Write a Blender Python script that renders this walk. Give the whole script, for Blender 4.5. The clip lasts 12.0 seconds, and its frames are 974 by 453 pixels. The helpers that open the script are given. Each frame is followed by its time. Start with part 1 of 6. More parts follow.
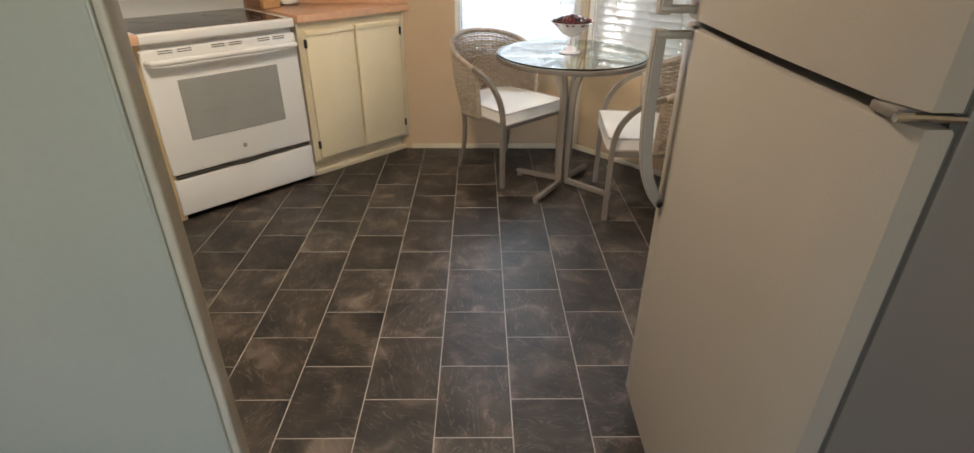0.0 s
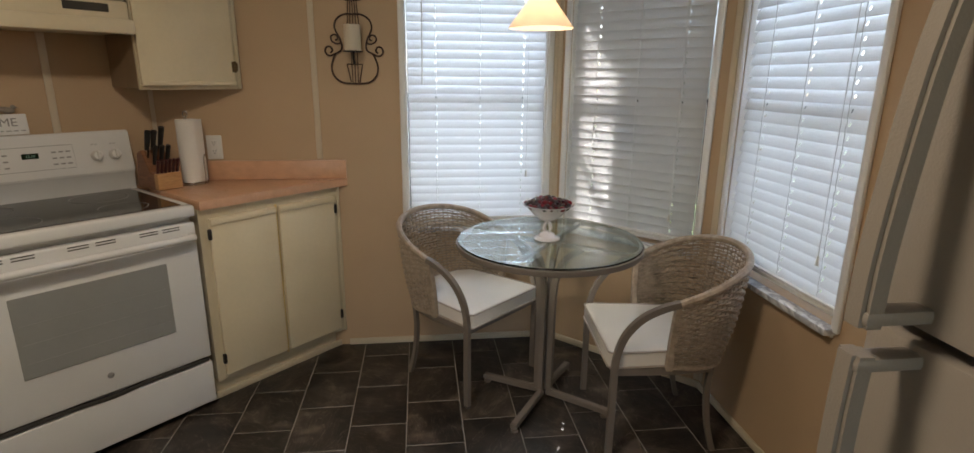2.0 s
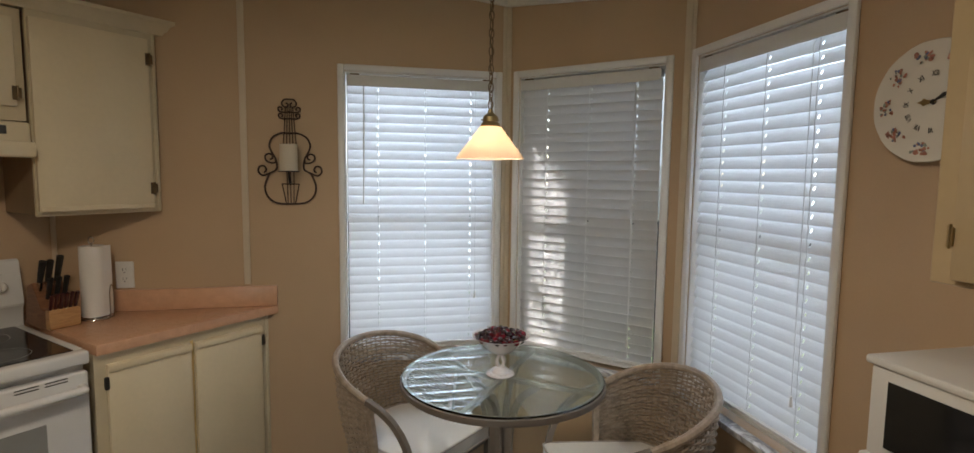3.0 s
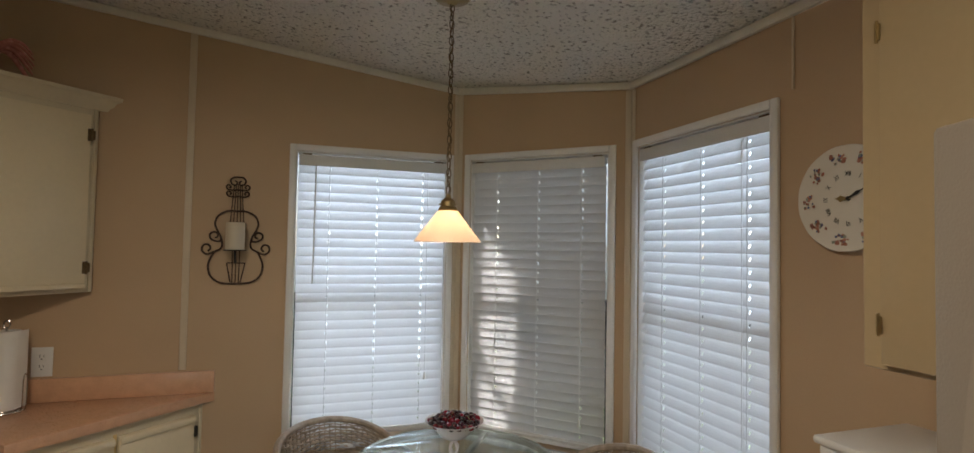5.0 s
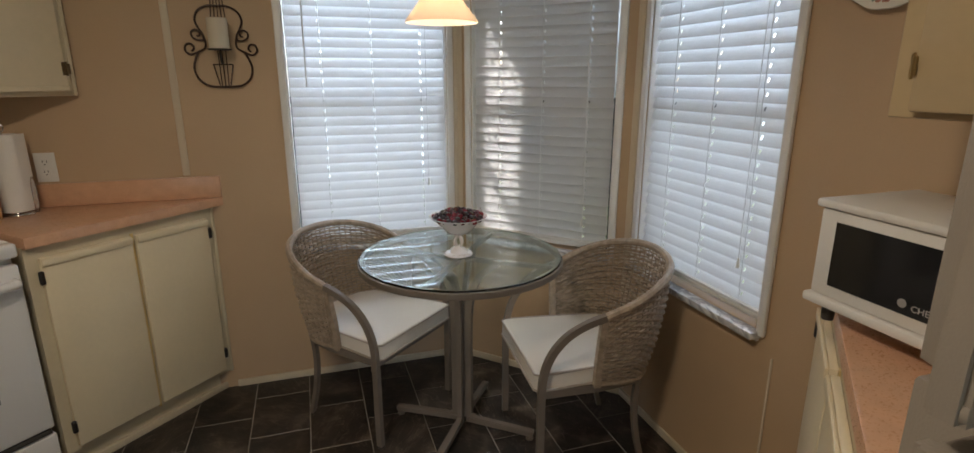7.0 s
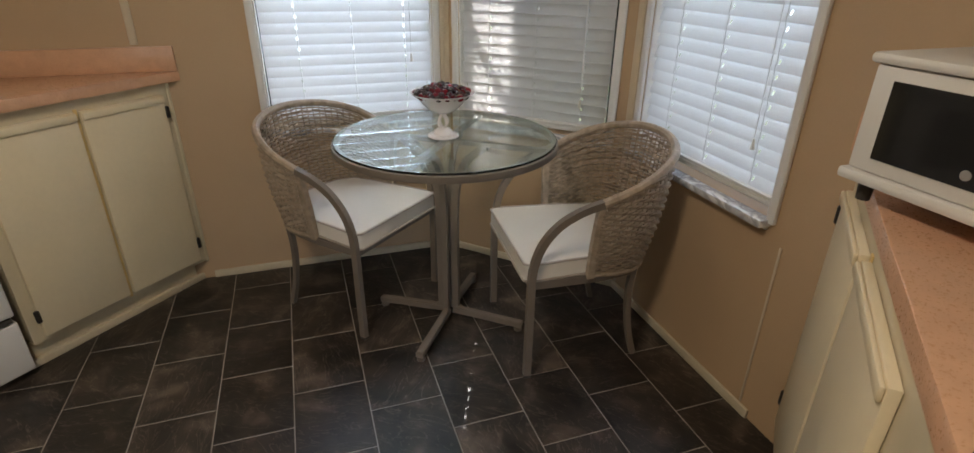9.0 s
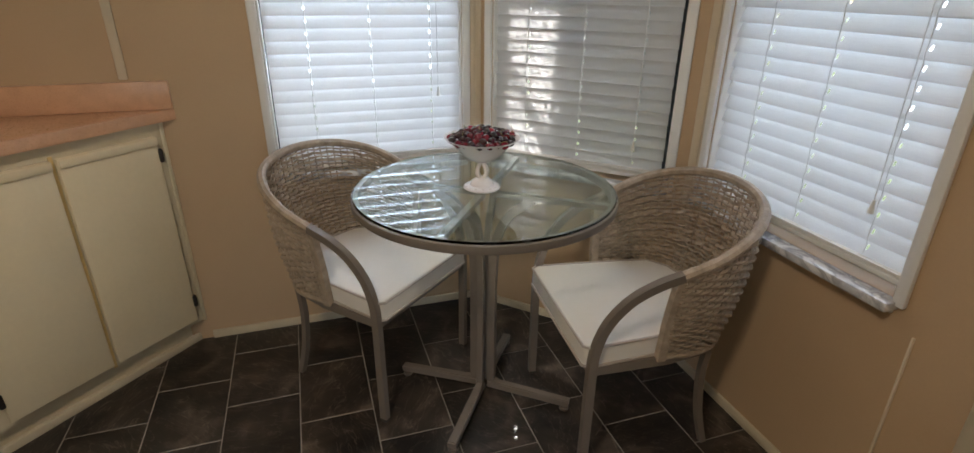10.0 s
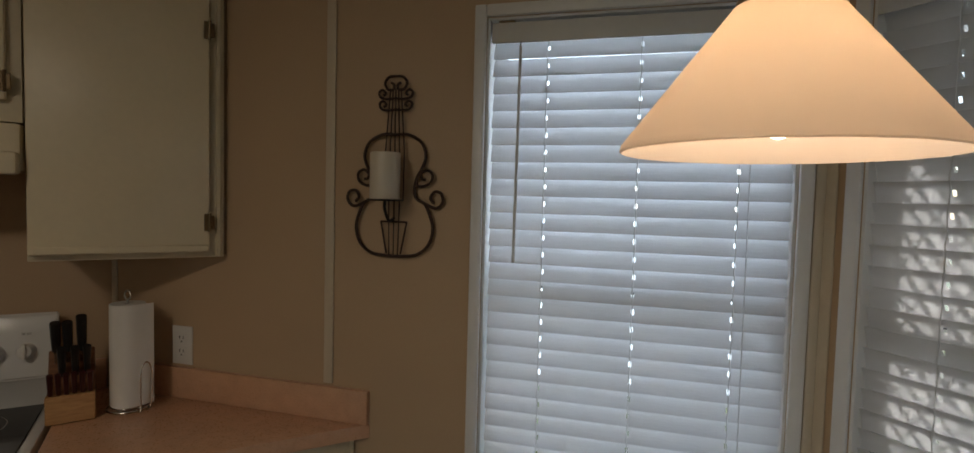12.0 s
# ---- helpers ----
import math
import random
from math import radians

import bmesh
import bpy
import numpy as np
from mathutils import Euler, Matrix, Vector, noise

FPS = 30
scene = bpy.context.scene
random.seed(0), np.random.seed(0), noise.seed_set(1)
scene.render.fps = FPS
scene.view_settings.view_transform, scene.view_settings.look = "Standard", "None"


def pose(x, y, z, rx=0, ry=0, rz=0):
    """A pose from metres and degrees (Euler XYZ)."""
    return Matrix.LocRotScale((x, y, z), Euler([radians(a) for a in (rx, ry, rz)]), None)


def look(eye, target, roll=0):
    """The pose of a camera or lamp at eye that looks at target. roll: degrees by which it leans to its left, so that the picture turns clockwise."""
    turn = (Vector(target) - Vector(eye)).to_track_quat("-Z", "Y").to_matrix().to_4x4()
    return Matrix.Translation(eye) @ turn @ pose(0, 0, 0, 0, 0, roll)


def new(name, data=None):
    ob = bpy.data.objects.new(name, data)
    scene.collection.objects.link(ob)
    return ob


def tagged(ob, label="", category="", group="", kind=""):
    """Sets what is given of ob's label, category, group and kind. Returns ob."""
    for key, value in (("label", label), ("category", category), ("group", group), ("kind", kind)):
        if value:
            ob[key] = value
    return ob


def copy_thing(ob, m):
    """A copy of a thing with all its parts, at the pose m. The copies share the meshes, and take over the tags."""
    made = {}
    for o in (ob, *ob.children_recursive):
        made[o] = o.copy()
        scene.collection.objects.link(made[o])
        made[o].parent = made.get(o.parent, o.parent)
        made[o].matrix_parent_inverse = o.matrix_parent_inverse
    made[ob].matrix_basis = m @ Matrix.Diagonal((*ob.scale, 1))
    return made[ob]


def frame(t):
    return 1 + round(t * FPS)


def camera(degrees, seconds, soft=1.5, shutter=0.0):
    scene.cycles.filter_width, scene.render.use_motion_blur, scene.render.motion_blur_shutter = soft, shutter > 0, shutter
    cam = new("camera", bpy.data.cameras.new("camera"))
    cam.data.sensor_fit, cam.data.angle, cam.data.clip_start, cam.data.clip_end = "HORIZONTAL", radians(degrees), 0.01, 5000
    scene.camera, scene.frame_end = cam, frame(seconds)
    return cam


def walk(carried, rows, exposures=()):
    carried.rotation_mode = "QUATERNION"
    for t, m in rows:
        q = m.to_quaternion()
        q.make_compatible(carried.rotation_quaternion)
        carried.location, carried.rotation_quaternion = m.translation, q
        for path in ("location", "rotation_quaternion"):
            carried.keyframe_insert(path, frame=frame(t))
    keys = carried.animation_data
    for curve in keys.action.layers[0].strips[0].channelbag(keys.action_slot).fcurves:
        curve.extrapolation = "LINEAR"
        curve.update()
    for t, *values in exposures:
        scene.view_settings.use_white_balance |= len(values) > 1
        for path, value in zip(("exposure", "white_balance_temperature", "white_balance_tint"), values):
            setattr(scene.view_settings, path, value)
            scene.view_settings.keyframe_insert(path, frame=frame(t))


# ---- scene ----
cam = camera(82.7, 12.0)
PATH = [
    (0, (2.509, 2.127, 1.348), (2.536, 3.882, 0.39), 0.4),
    (0.5, (2.535, 2.336, 1.365), (2.533, 4.184, 0.6), 0.7),
    (1, (2.562, 2.507, 1.396), (2.58, 4.388, 0.718), 0.6),
    (1.5, (2.473, 2.692, 1.398), (2.602, 4.592, 0.789), 0.6),
    (2, (2.454, 2.877, 1.421), (2.688, 4.795, 0.904), 0.6),
    (2.5, (2.481, 3.016, 1.475), (2.815, 4.955, 1.118), 0.7),
    (3, (2.466, 3.071, 1.539), (2.904, 5.013, 1.348), 0.7),
    (3.5, (2.438, 3.069, 1.575), (2.978, 4.995, 1.579), 1.0),
    (3.7, (2.419, 3.065, 1.565), (2.999, 4.976, 1.662), 0.9),
    (5.3, (2.403, 3.06, 1.576), (3.057, 4.95, 1.622), 1.0),
    (5.5, (2.432, 3.065, 1.549), (3.071, 4.96, 1.54), 0.4),
    (6, (2.446, 3.075, 1.491), (3.074, 4.967, 1.332), 0.0),
    (6.5, (2.443, 3.094, 1.46), (3.061, 4.966, 1.123), -0.1),
    (7, (2.459, 3.105, 1.426), (3.05, 4.944, 0.908), -0.0),
    (7.5, (2.476, 3.116, 1.38), (3.044, 4.906, 0.693), 0.1),
    (9.3, (2.521, 3.335, 1.314), (3.12, 5.038, 0.453), 0.5),
    (9.5, (2.504, 3.411, 1.32), (3.121, 5.111, 0.468), 0.3),
    (10, (2.506, 3.601, 1.323), (3.082, 5.34, 0.519), 0.6),
    (10.5, (2.587, 3.835, 1.362), (3.039, 5.665, 0.694), 0.9),
    (11, (2.684, 4.046, 1.45), (2.925, 5.973, 0.972), 0.8),
    (11.5, (2.734, 4.27, 1.51), (2.662, 6.251, 1.247), 1.0),
    (12, (2.776, 4.381, 1.549), (2.238, 6.305, 1.446), 1.5),
]
EXPOSURES = [(0.0, 2.45), (0.5, 1.8), (1.0, 1.2), (2.0, 1.45), (3.5, 1.2), (5.5, 1.2), (7.5, 1.3), (9.5, 1.5), (10.5, 1.4), (11.2, 0.5), (11.6, 0.3), (12.0, 0.3)]
walk(cam, [(t, look(eye, target, roll)) for t, eye, target, roll in PATH], EXPOSURES)

world = bpy.data.worlds.new("sky")
scene.world = world
world.use_nodes = True
SUN_DIR = Vector((0.27, 0.66, 0.72)).normalized()
sky = world.node_tree.nodes.new("ShaderNodeTexSky")
sky.sky_type, sky.sun_disc = "NISHITA", False
sky.sun_elevation = math.asin(SUN_DIR.z)
sky.sun_rotation = math.atan2(SUN_DIR.x, SUN_DIR.y)
world.node_tree.nodes["Background"].inputs[1].default_value = 0.15
world.node_tree.links.new(sky.outputs[0], world.node_tree.nodes["Background"].inputs[0])

sun_data = bpy.data.lights.new("sun", "SUN")
sun_data.energy, sun_data.angle, sun_data.color = 5.0, radians(0.5), (1.0, 0.96, 0.90)
sun = new("sun", sun_data)
sun.matrix_world = look(tuple(SUN_DIR * 20), (0, 0, 0))

# Fill lamp added behind the walk, set in an assumed south opening
room_data = bpy.data.lights.new("south_fill_light", "AREA")
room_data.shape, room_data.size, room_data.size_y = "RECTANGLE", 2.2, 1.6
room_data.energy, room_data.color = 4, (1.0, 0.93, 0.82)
room_light = new("south_fill_light", room_data)
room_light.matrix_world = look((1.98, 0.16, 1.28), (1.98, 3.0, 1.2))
for px, py, heading, power in ((2.745, 6.20, 0, 12.5), (3.70, 5.66, -46.2, 1.0), (4.20, 4.70, -90, 8.5)):
    sky_data = bpy.data.lights.new("window_skylight", "AREA")
    sky_data.shape, sky_data.size, sky_data.size_y = "RECTANGLE", 0.80, 1.7
    sky_data.energy, sky_data.color = power, (0.70, 0.83, 1.0)
    sky_light = new("window_skylight", sky_data)
    sky_light.matrix_world = pose(px, py, 1.62, 0, 0, heading) @ pose(0, 0, 0, -68)
# Added fill: an assumed, unseen lamp overhead that brightens the kitchen
dome_data = bpy.data.lights.new("kitchen_fill_lamp", "AREA")
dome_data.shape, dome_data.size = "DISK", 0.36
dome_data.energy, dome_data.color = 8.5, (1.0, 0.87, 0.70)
dome_light = new("kitchen_fill_lamp", dome_data)
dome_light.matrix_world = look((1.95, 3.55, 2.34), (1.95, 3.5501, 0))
lamp_data = bpy.data.lights.new("pendant_bulb_light", "POINT")
lamp_data.energy, lamp_data.color, lamp_data.shadow_soft_size = 0.5, (1.0, 0.82, 0.68), 0.03
lamp_light = new("pendant_bulb_light", lamp_data)
lamp_light.location = (2.866, 4.812, 1.598)


# ---- materials ----
def material(name, base, rough=0.5, metal=0.0, vary=0.12, scale=6.0, fine=60.0, bump=0.05, fine_bump=0.0, spec=0.5, stretch=(1, 1, 1), per_object=0.0, coat=0.0):
    """A painted or solid surface: colour that drifts at two scales, with a matching relief."""
    m = bpy.data.materials.new(name)
    m.use_nodes = True
    nt = m.node_tree
    n, l = nt.nodes, nt.links
    b = n["Principled BSDF"]
    b.inputs["Metallic"].default_value = metal
    b.inputs["Specular IOR Level"].default_value = spec
    b.inputs["Coat Weight"].default_value = coat
    tc = n.new("ShaderNodeTexCoord")
    mp = n.new("ShaderNodeMapping")
    mp.inputs["Scale"].default_value = stretch
    l.new(tc.outputs["Object"], mp.inputs[0])
    big = n.new("ShaderNodeTexNoise")
    big.inputs["Scale"].default_value, big.inputs["Detail"].default_value = scale, 4
    small = n.new("ShaderNodeTexNoise")
    small.inputs["Scale"].default_value, small.inputs["Detail"].default_value = fine, 3
    l.new(mp.outputs[0], big.inputs[0]), l.new(mp.outputs[0], small.inputs[0])
    mix = n.new("ShaderNodeMath")
    mix.operation = "MULTIPLY_ADD"
    l.new(small.outputs[0], mix.inputs[0])
    mix.inputs[1].default_value = 0.35
    l.new(big.outputs[0], mix.inputs[2])
    ramp = n.new("ShaderNodeValToRGB")
    dark = [c * (1 - vary) for c in base]
    lite = [min(1, c * (1 + vary)) for c in base]
    ramp.color_ramp.elements[0].position, ramp.color_ramp.elements[0].color = 0.45, (*dark, 1)
    ramp.color_ramp.elements[1].position, ramp.color_ramp.elements[1].color = 0.9, (*lite, 1)
    l.new(mix.outputs[0], ramp.inputs[0])
    out = ramp.outputs[0]
    if per_object:
        info = n.new("ShaderNodeObjectInfo")
        hsv = n.new("ShaderNodeHueSaturation")
        rng = n.new("ShaderNodeMapRange")
        rng.inputs["To Min"].default_value, rng.inputs["To Max"].default_value = 1 - per_object, 1 + per_object
        l.new(info.outputs["Random"], rng.inputs[0]), l.new(rng.outputs[0], hsv.inputs["Value"]), l.new(out, hsv.inputs["Color"])
        out = hsv.outputs[0]
    l.new(out, b.inputs["Base Color"])
    rr = n.new("ShaderNodeMapRange")
    rr.inputs["To Min"].default_value, rr.inputs["To Max"].default_value = max(0.02, rough - 0.06), min(1, rough + 0.08)
    l.new(small.outputs[0], rr.inputs[0]), l.new(rr.outputs[0], b.inputs["Roughness"])
    if bump or fine_bump:
        bp = n.new("ShaderNodeBump")
        bp.inputs["Strength"].default_value, bp.inputs["Distance"].default_value = bump or fine_bump, 0.004
        l.new((mix if bump else small).outputs[0], bp.inputs["Height"]), l.new(bp.outputs[0], b.inputs["Normal"])
    return m


def plain_glass(name, tint, rough=0.0, ior=1.45):
    m = bpy.data.materials.new(name)
    m.use_nodes = True
    b = m.node_tree.nodes["Principled BSDF"]
    b.inputs["Base Color"].default_value = (*tint, 1)
    b.inputs["Roughness"].default_value = rough
    b.inputs["IOR"].default_value = ior
    b.inputs["Transmission Weight"].default_value = 1
    return m


def translucent(name, base, amount, glow=None, rough=0.5, grain=0.0, gloss=0.06):
    """Thin vinyl, glass or wax that lets light through."""
    m = bpy.data.materials.new(name)
    m.use_nodes = True
    n, l = m.node_tree.nodes, m.node_tree.links
    n.remove(n["Principled BSDF"])
    outp = n["Material Output"]
    d, t, g = n.new("ShaderNodeBsdfDiffuse"), n.new("ShaderNodeBsdfTranslucent"), n.new("ShaderNodeBsdfGlossy")
    tc, nz, rp = n.new("ShaderNodeTexCoord"), n.new("ShaderNodeTexNoise"), n.new("ShaderNodeValToRGB")
    mp = n.new("ShaderNodeMapping")
    mp.inputs["Scale"].default_value = (1, 1, 12) if grain else (1, 1, 1)
    nz.inputs["Scale"].default_value, nz.inputs["Detail"].default_value = 14, 4
    l.new(tc.outputs["Object"], mp.inputs[0]), l.new(mp.outputs[0], nz.inputs[0]), l.new(nz.outputs[0], rp.inputs[0])
    rp.color_ramp.elements[0].color = (*[c * 0.94 for c in base], 1)
    rp.color_ramp.elements[1].color = (*base, 1)
    l.new(rp.outputs[0], d.inputs[0]), l.new(rp.outputs[0], t.inputs[0])
    g.inputs["Roughness"].default_value = rough
    if grain:
        bp = n.new("ShaderNodeBump")
        bp.inputs["Strength"].default_value, bp.inputs["Distance"].default_value = grain, 0.002
        nz2 = n.new("ShaderNodeTexNoise")
        nz2.inputs["Scale"].default_value, nz2.inputs["Detail"].default_value = 26, 5
        mp2 = n.new("ShaderNodeMapping")
        mp2.inputs["Scale"].default_value = (0.5, 3, 8)
        l.new(tc.outputs["Object"], mp2.inputs[0]), l.new(mp2.outputs[0], nz2.inputs[0])
        l.new(nz2.outputs[0], bp.inputs["Height"])
        l.new(bp.outputs[0], d.inputs["Normal"]), l.new(bp.outputs[0], g.inputs["Normal"])
    m1, m2 = n.new("ShaderNodeMixShader"), n.new("ShaderNodeMixShader")
    m1.inputs[0].default_value, m2.inputs[0].default_value = amount, gloss
    l.new(d.outputs[0], m1.inputs[1]), l.new(t.outputs[0], m1.inputs[2])
    l.new(m1.outputs[0], m2.inputs[1]), l.new(g.outputs[0], m2.inputs[2])
    last = m2.outputs[0]
    if glow:
        e, a = n.new("ShaderNodeEmission"), n.new("ShaderNodeAddShader")
        e.inputs[0].default_value, e.inputs[1].default_value = (*glow[0], 1), glow[1]
        l.new(last, a.inputs[0]), l.new(e.outputs[0], a.inputs[1])
        last = a.outputs[0]
    l.new(last, outp.inputs[0])
    return m


def slate_material():
    """Dark slate-look floor tile with clouds, veins and a riven relief, each tile shifted by its own random number."""
    m = bpy.data.materials.new("slate_tile")
    m.use_nodes = True
    n, l = m.node_tree.nodes, m.node_tree.links
    b = n["Principled BSDF"]
    tc, info = n.new("ShaderNodeTexCoord"), n.new("ShaderNodeObjectInfo")
    mul, add = n.new("ShaderNodeMath"), n.new("ShaderNodeVectorMath")
    mul.operation = "MULTIPLY"
    mul.inputs[1].default_value = 37.0
    l.new(info.outputs["Random"], mul.inputs[0])
    l.new(tc.outputs["Object"], add.inputs[0]), l.new(mul.outputs[0], add.inputs[1])
    rot = n.new("ShaderNodeVectorRotate")
    rot.rotation_type = "Z_AXIS"
    turn = n.new("ShaderNodeMath")
    turn.operation = "MULTIPLY"
    turn.inputs[1].default_value = 2.2
    l.new(info.outputs["Random"], turn.inputs[0]), l.new(turn.outputs[0], rot.inputs["Angle"])
    l.new(add.outputs[0], rot.inputs[0])
    mp = n.new("ShaderNodeMapping")
    mp.inputs["Scale"].default_value = (1.0, 3.2, 1.0)
    l.new(rot.outputs[0], mp.inputs[0])
    cloud, vein, fine = n.new("ShaderNodeTexNoise"), n.new("ShaderNodeTexNoise"), n.new("ShaderNodeTexNoise")
    cloud.inputs["Scale"].default_value, cloud.inputs["Detail"].default_value, cloud.inputs["Distortion"].default_value = 7, 6, 0.6
    vein.inputs["Scale"].default_value, vein.inputs["Detail"].default_value, vein.inputs["Distortion"].default_value = 6, 9, 1.6
    fine.inputs["Scale"].default_value, fine.inputs["Detail"].default_value = 70, 4
    l.new(rot.outputs[0], cloud.inputs[0]), l.new(mp.outputs[0], vein.inputs[0]), l.new(mp.outputs[0], fine.inputs[0])
    r1 = n.new("ShaderNodeValToRGB")
    e = r1.color_ramp.elements
    e[0].position, e[0].color = 0.34, (0.010, 0.0085, 0.0078, 1)
    e[1].position, e[1].color = 0.70, (0.105, 0.080, 0.062, 1)
    k = e.new(0.55)
    k.color = (0.034, 0.026, 0.0205, 1)
    l.new(cloud.outputs[0], r1.inputs[0])
    r2 = n.new("ShaderNodeValToRGB")
    e = r2.color_ramp.elements
    e[0].position, e[0].color = 0.49, (0, 0, 0, 1)
    e[1].position, e[1].color = 0.515, (0, 0, 0, 1)
    k = e.new(0.502)
    k.color = (1, 1, 1, 1)
    l.new(vein.outputs[0], r2.inputs[0])
    damp = n.new("ShaderNodeMath")
    damp.operation = "MULTIPLY"
    l.new(r2.outputs[0], damp.inputs[0]), l.new(cloud.outputs[0], damp.inputs[1])
    mx = n.new("ShaderNodeMixRGB")
    mx.inputs[2].default_value = (0.24, 0.19, 0.15, 1)
    sc = n.new("ShaderNodeMath")
    sc.operation = "MULTIPLY"
    sc.inputs[1].default_value = 0.7
    l.new(damp.outputs[0], sc.inputs[0])
    l.new(sc.outputs[0], mx.inputs[0]), l.new(r1.outputs[0], mx.inputs[1])
    hsv = n.new("ShaderNodeHueSaturation")
    rng = n.new("ShaderNodeMapRange")
    rng.inputs["To Min"].default_value, rng.inputs["To Max"].default_value = 0.7, 1.35
    l.new(info.outputs["Random"], rng.inputs[0]), l.new(rng.outputs[0], hsv.inputs["Value"]), l.new(mx.outputs[0], hsv.inputs["Color"])
    l.new(hsv.outputs[0], b.inputs["Base Color"])
    rr = n.new("ShaderNodeMapRange")
    rr.inputs["To Min"].default_value, rr.inputs["To Max"].default_value = 0.30, 0.50
    l.new(vein.outputs[0], rr.inputs[0]), l.new(rr.outputs[0], b.inputs["Roughness"])
    hs = n.new("ShaderNodeMath")
    hs.operation = "MULTIPLY_ADD"
    hs.inputs[1].default_value = 0.3
    l.new(fine.outputs[0], hs.inputs[0]), l.new(vein.outputs[0], hs.inputs[2])
    bp = n.new("ShaderNodeBump")
    bp.inputs["Strength"].default_value, bp.inputs["Distance"].default_value = 0.35, 0.004
    l.new(hs.outputs[0], bp.inputs["Height"]), l.new(bp.outputs[0], b.inputs["Normal"])
    return m


def popcorn_material():
    """Sprayed acoustic ceiling: lumpy relief with small dark pits."""
    m = bpy.data.materials.new("popcorn_ceiling")
    m.use_nodes = True
    n, l = m.node_tree.nodes, m.node_tree.links
    b = n["Principled BSDF"]
    b.inputs["Roughness"].default_value = 0.95
    tc, v, nz, rp = n.new("ShaderNodeTexCoord"), n.new("ShaderNodeTexVoronoi"), n.new("ShaderNodeTexNoise"), n.new("ShaderNodeValToRGB")
    v.inputs["Scale"].default_value = 75
    nz.inputs["Scale"].default_value, nz.inputs["Detail"].default_value = 60, 5
    l.new(tc.outputs["Object"], v.inputs[0]), l.new(tc.outputs["Object"], nz.inputs[0])
    e = rp.color_ramp.elements
    e[0].position, e[0].color = 0.33, (0.30, 0.27, 0.22, 1)
    e[1].position, e[1].color = 0.44, (0.82, 0.78, 0.71, 1)
    l.new(nz.outputs[0], rp.inputs[0]), l.new(rp.outputs[0], b.inputs["Base Color"])
    mm = n.new("ShaderNodeMath")
    mm.operation = "SUBTRACT"
    l.new(nz.outputs[0], mm.inputs[0]), l.new(v.outputs["Distance"], mm.inputs[1])
    bp = n.new("ShaderNodeBump")
    bp.inputs["Strength"].default_value, bp.inputs["Distance"].default_value = 0.9, 0.01
    l.new(mm.outputs[0], bp.inputs["Height"]), l.new(bp.outputs[0], b.inputs["Normal"])
    return m


def wood_material(name, c0, c1, stretch=(1, 1, 10), rough=0.4):
    m = bpy.data.materials.new(name)
    m.use_nodes = True
    n, l = m.node_tree.nodes, m.node_tree.links
    b = n["Principled BSDF"]
    b.inputs["Roughness"].default_value = rough
    tc, mp, w, rp = n.new("ShaderNodeTexCoord"), n.new("ShaderNodeMapping"), n.new("ShaderNodeTexNoise"), n.new("ShaderNodeValToRGB")
    mp.inputs["Scale"].default_value = stretch
    w.inputs["Scale"].default_value, w.inputs["Detail"].default_value, w.inputs["Distortion"].default_value = 9, 6, 1.0
    rp.color_ramp.elements[0].position, rp.color_ramp.elements[0].color = 0.3, (*c0, 1)
    rp.color_ramp.elements[1].position, rp.color_ramp.elements[1].color = 0.7, (*c1, 1)
    l.new(tc.outputs["Object"], mp.inputs[0]), l.new(mp.outputs[0], w.inputs[0]), l.new(w.outputs[0], rp.inputs[0]), l.new(rp.outputs[0], b.inputs["Base Color"])
    return m


def marble_material():
    m = bpy.data.materials.new("marble")
    m.use_nodes = True
    n, l = m.node_tree.nodes, m.node_tree.links
    b = n["Principled BSDF"]
    b.inputs["Roughness"].default_value = 0.2
    tc, w, rp = n.new("ShaderNodeTexCoord"), n.new("ShaderNodeTexNoise"), n.new("ShaderNodeValToRGB")
    w.inputs["Scale"].default_value, w.inputs["Detail"].default_value, w.inputs["Distortion"].default_value = 9, 8, 2.5
    e = rp.color_ramp.elements
    e[0].position, e[0].color = 0.35, (0.62, 0.62, 0.63, 1)
    e[1].position, e[1].color = 0.62, (0.72, 0.72, 0.72, 1)
    k = e.new(0.5)
    k.color = (0.36, 0.36, 0.38, 1)
    l.new(tc.outputs["Object"], w.inputs[0]), l.new(w.outputs[0], rp.inputs[0]), l.new(rp.outputs[0], b.inputs["Base Color"])
    return m


WALL = material("tan_wall_paint", (0.51, 0.36, 0.224), rough=0.55, vary=0.05, scale=2.0, fine=140, bump=0.10)
BATTEN = material("tan_batten_paint", (0.62, 0.53, 0.40), rough=0.45, vary=0.05)
BASEB = material("cream_skirting_paint", (0.60, 0.52, 0.38), rough=0.4, vary=0.10, scale=5)
CEILING = popcorn_material()
CORNICE = material("white_cornice_paint", (0.72, 0.68, 0.60), rough=0.5, vary=0.05)
TRIM = material("white_window_paint", (0.78, 0.77, 0.75), rough=0.35, vary=0.04)
TILE = slate_material()
GROUT = material("pale_grout", (0.30, 0.27, 0.24), rough=0.8, vary=0.2, scale=9)
CREAM = material("cream_cabinet_paint", (0.75, 0.645, 0.45), rough=0.38, vary=0.05, scale=3, bump=0.06)
CREAM_EDGE = material("yellowed_cabinet_frame_paint", (0.68, 0.50, 0.22), rough=0.42, vary=0.12, scale=6)
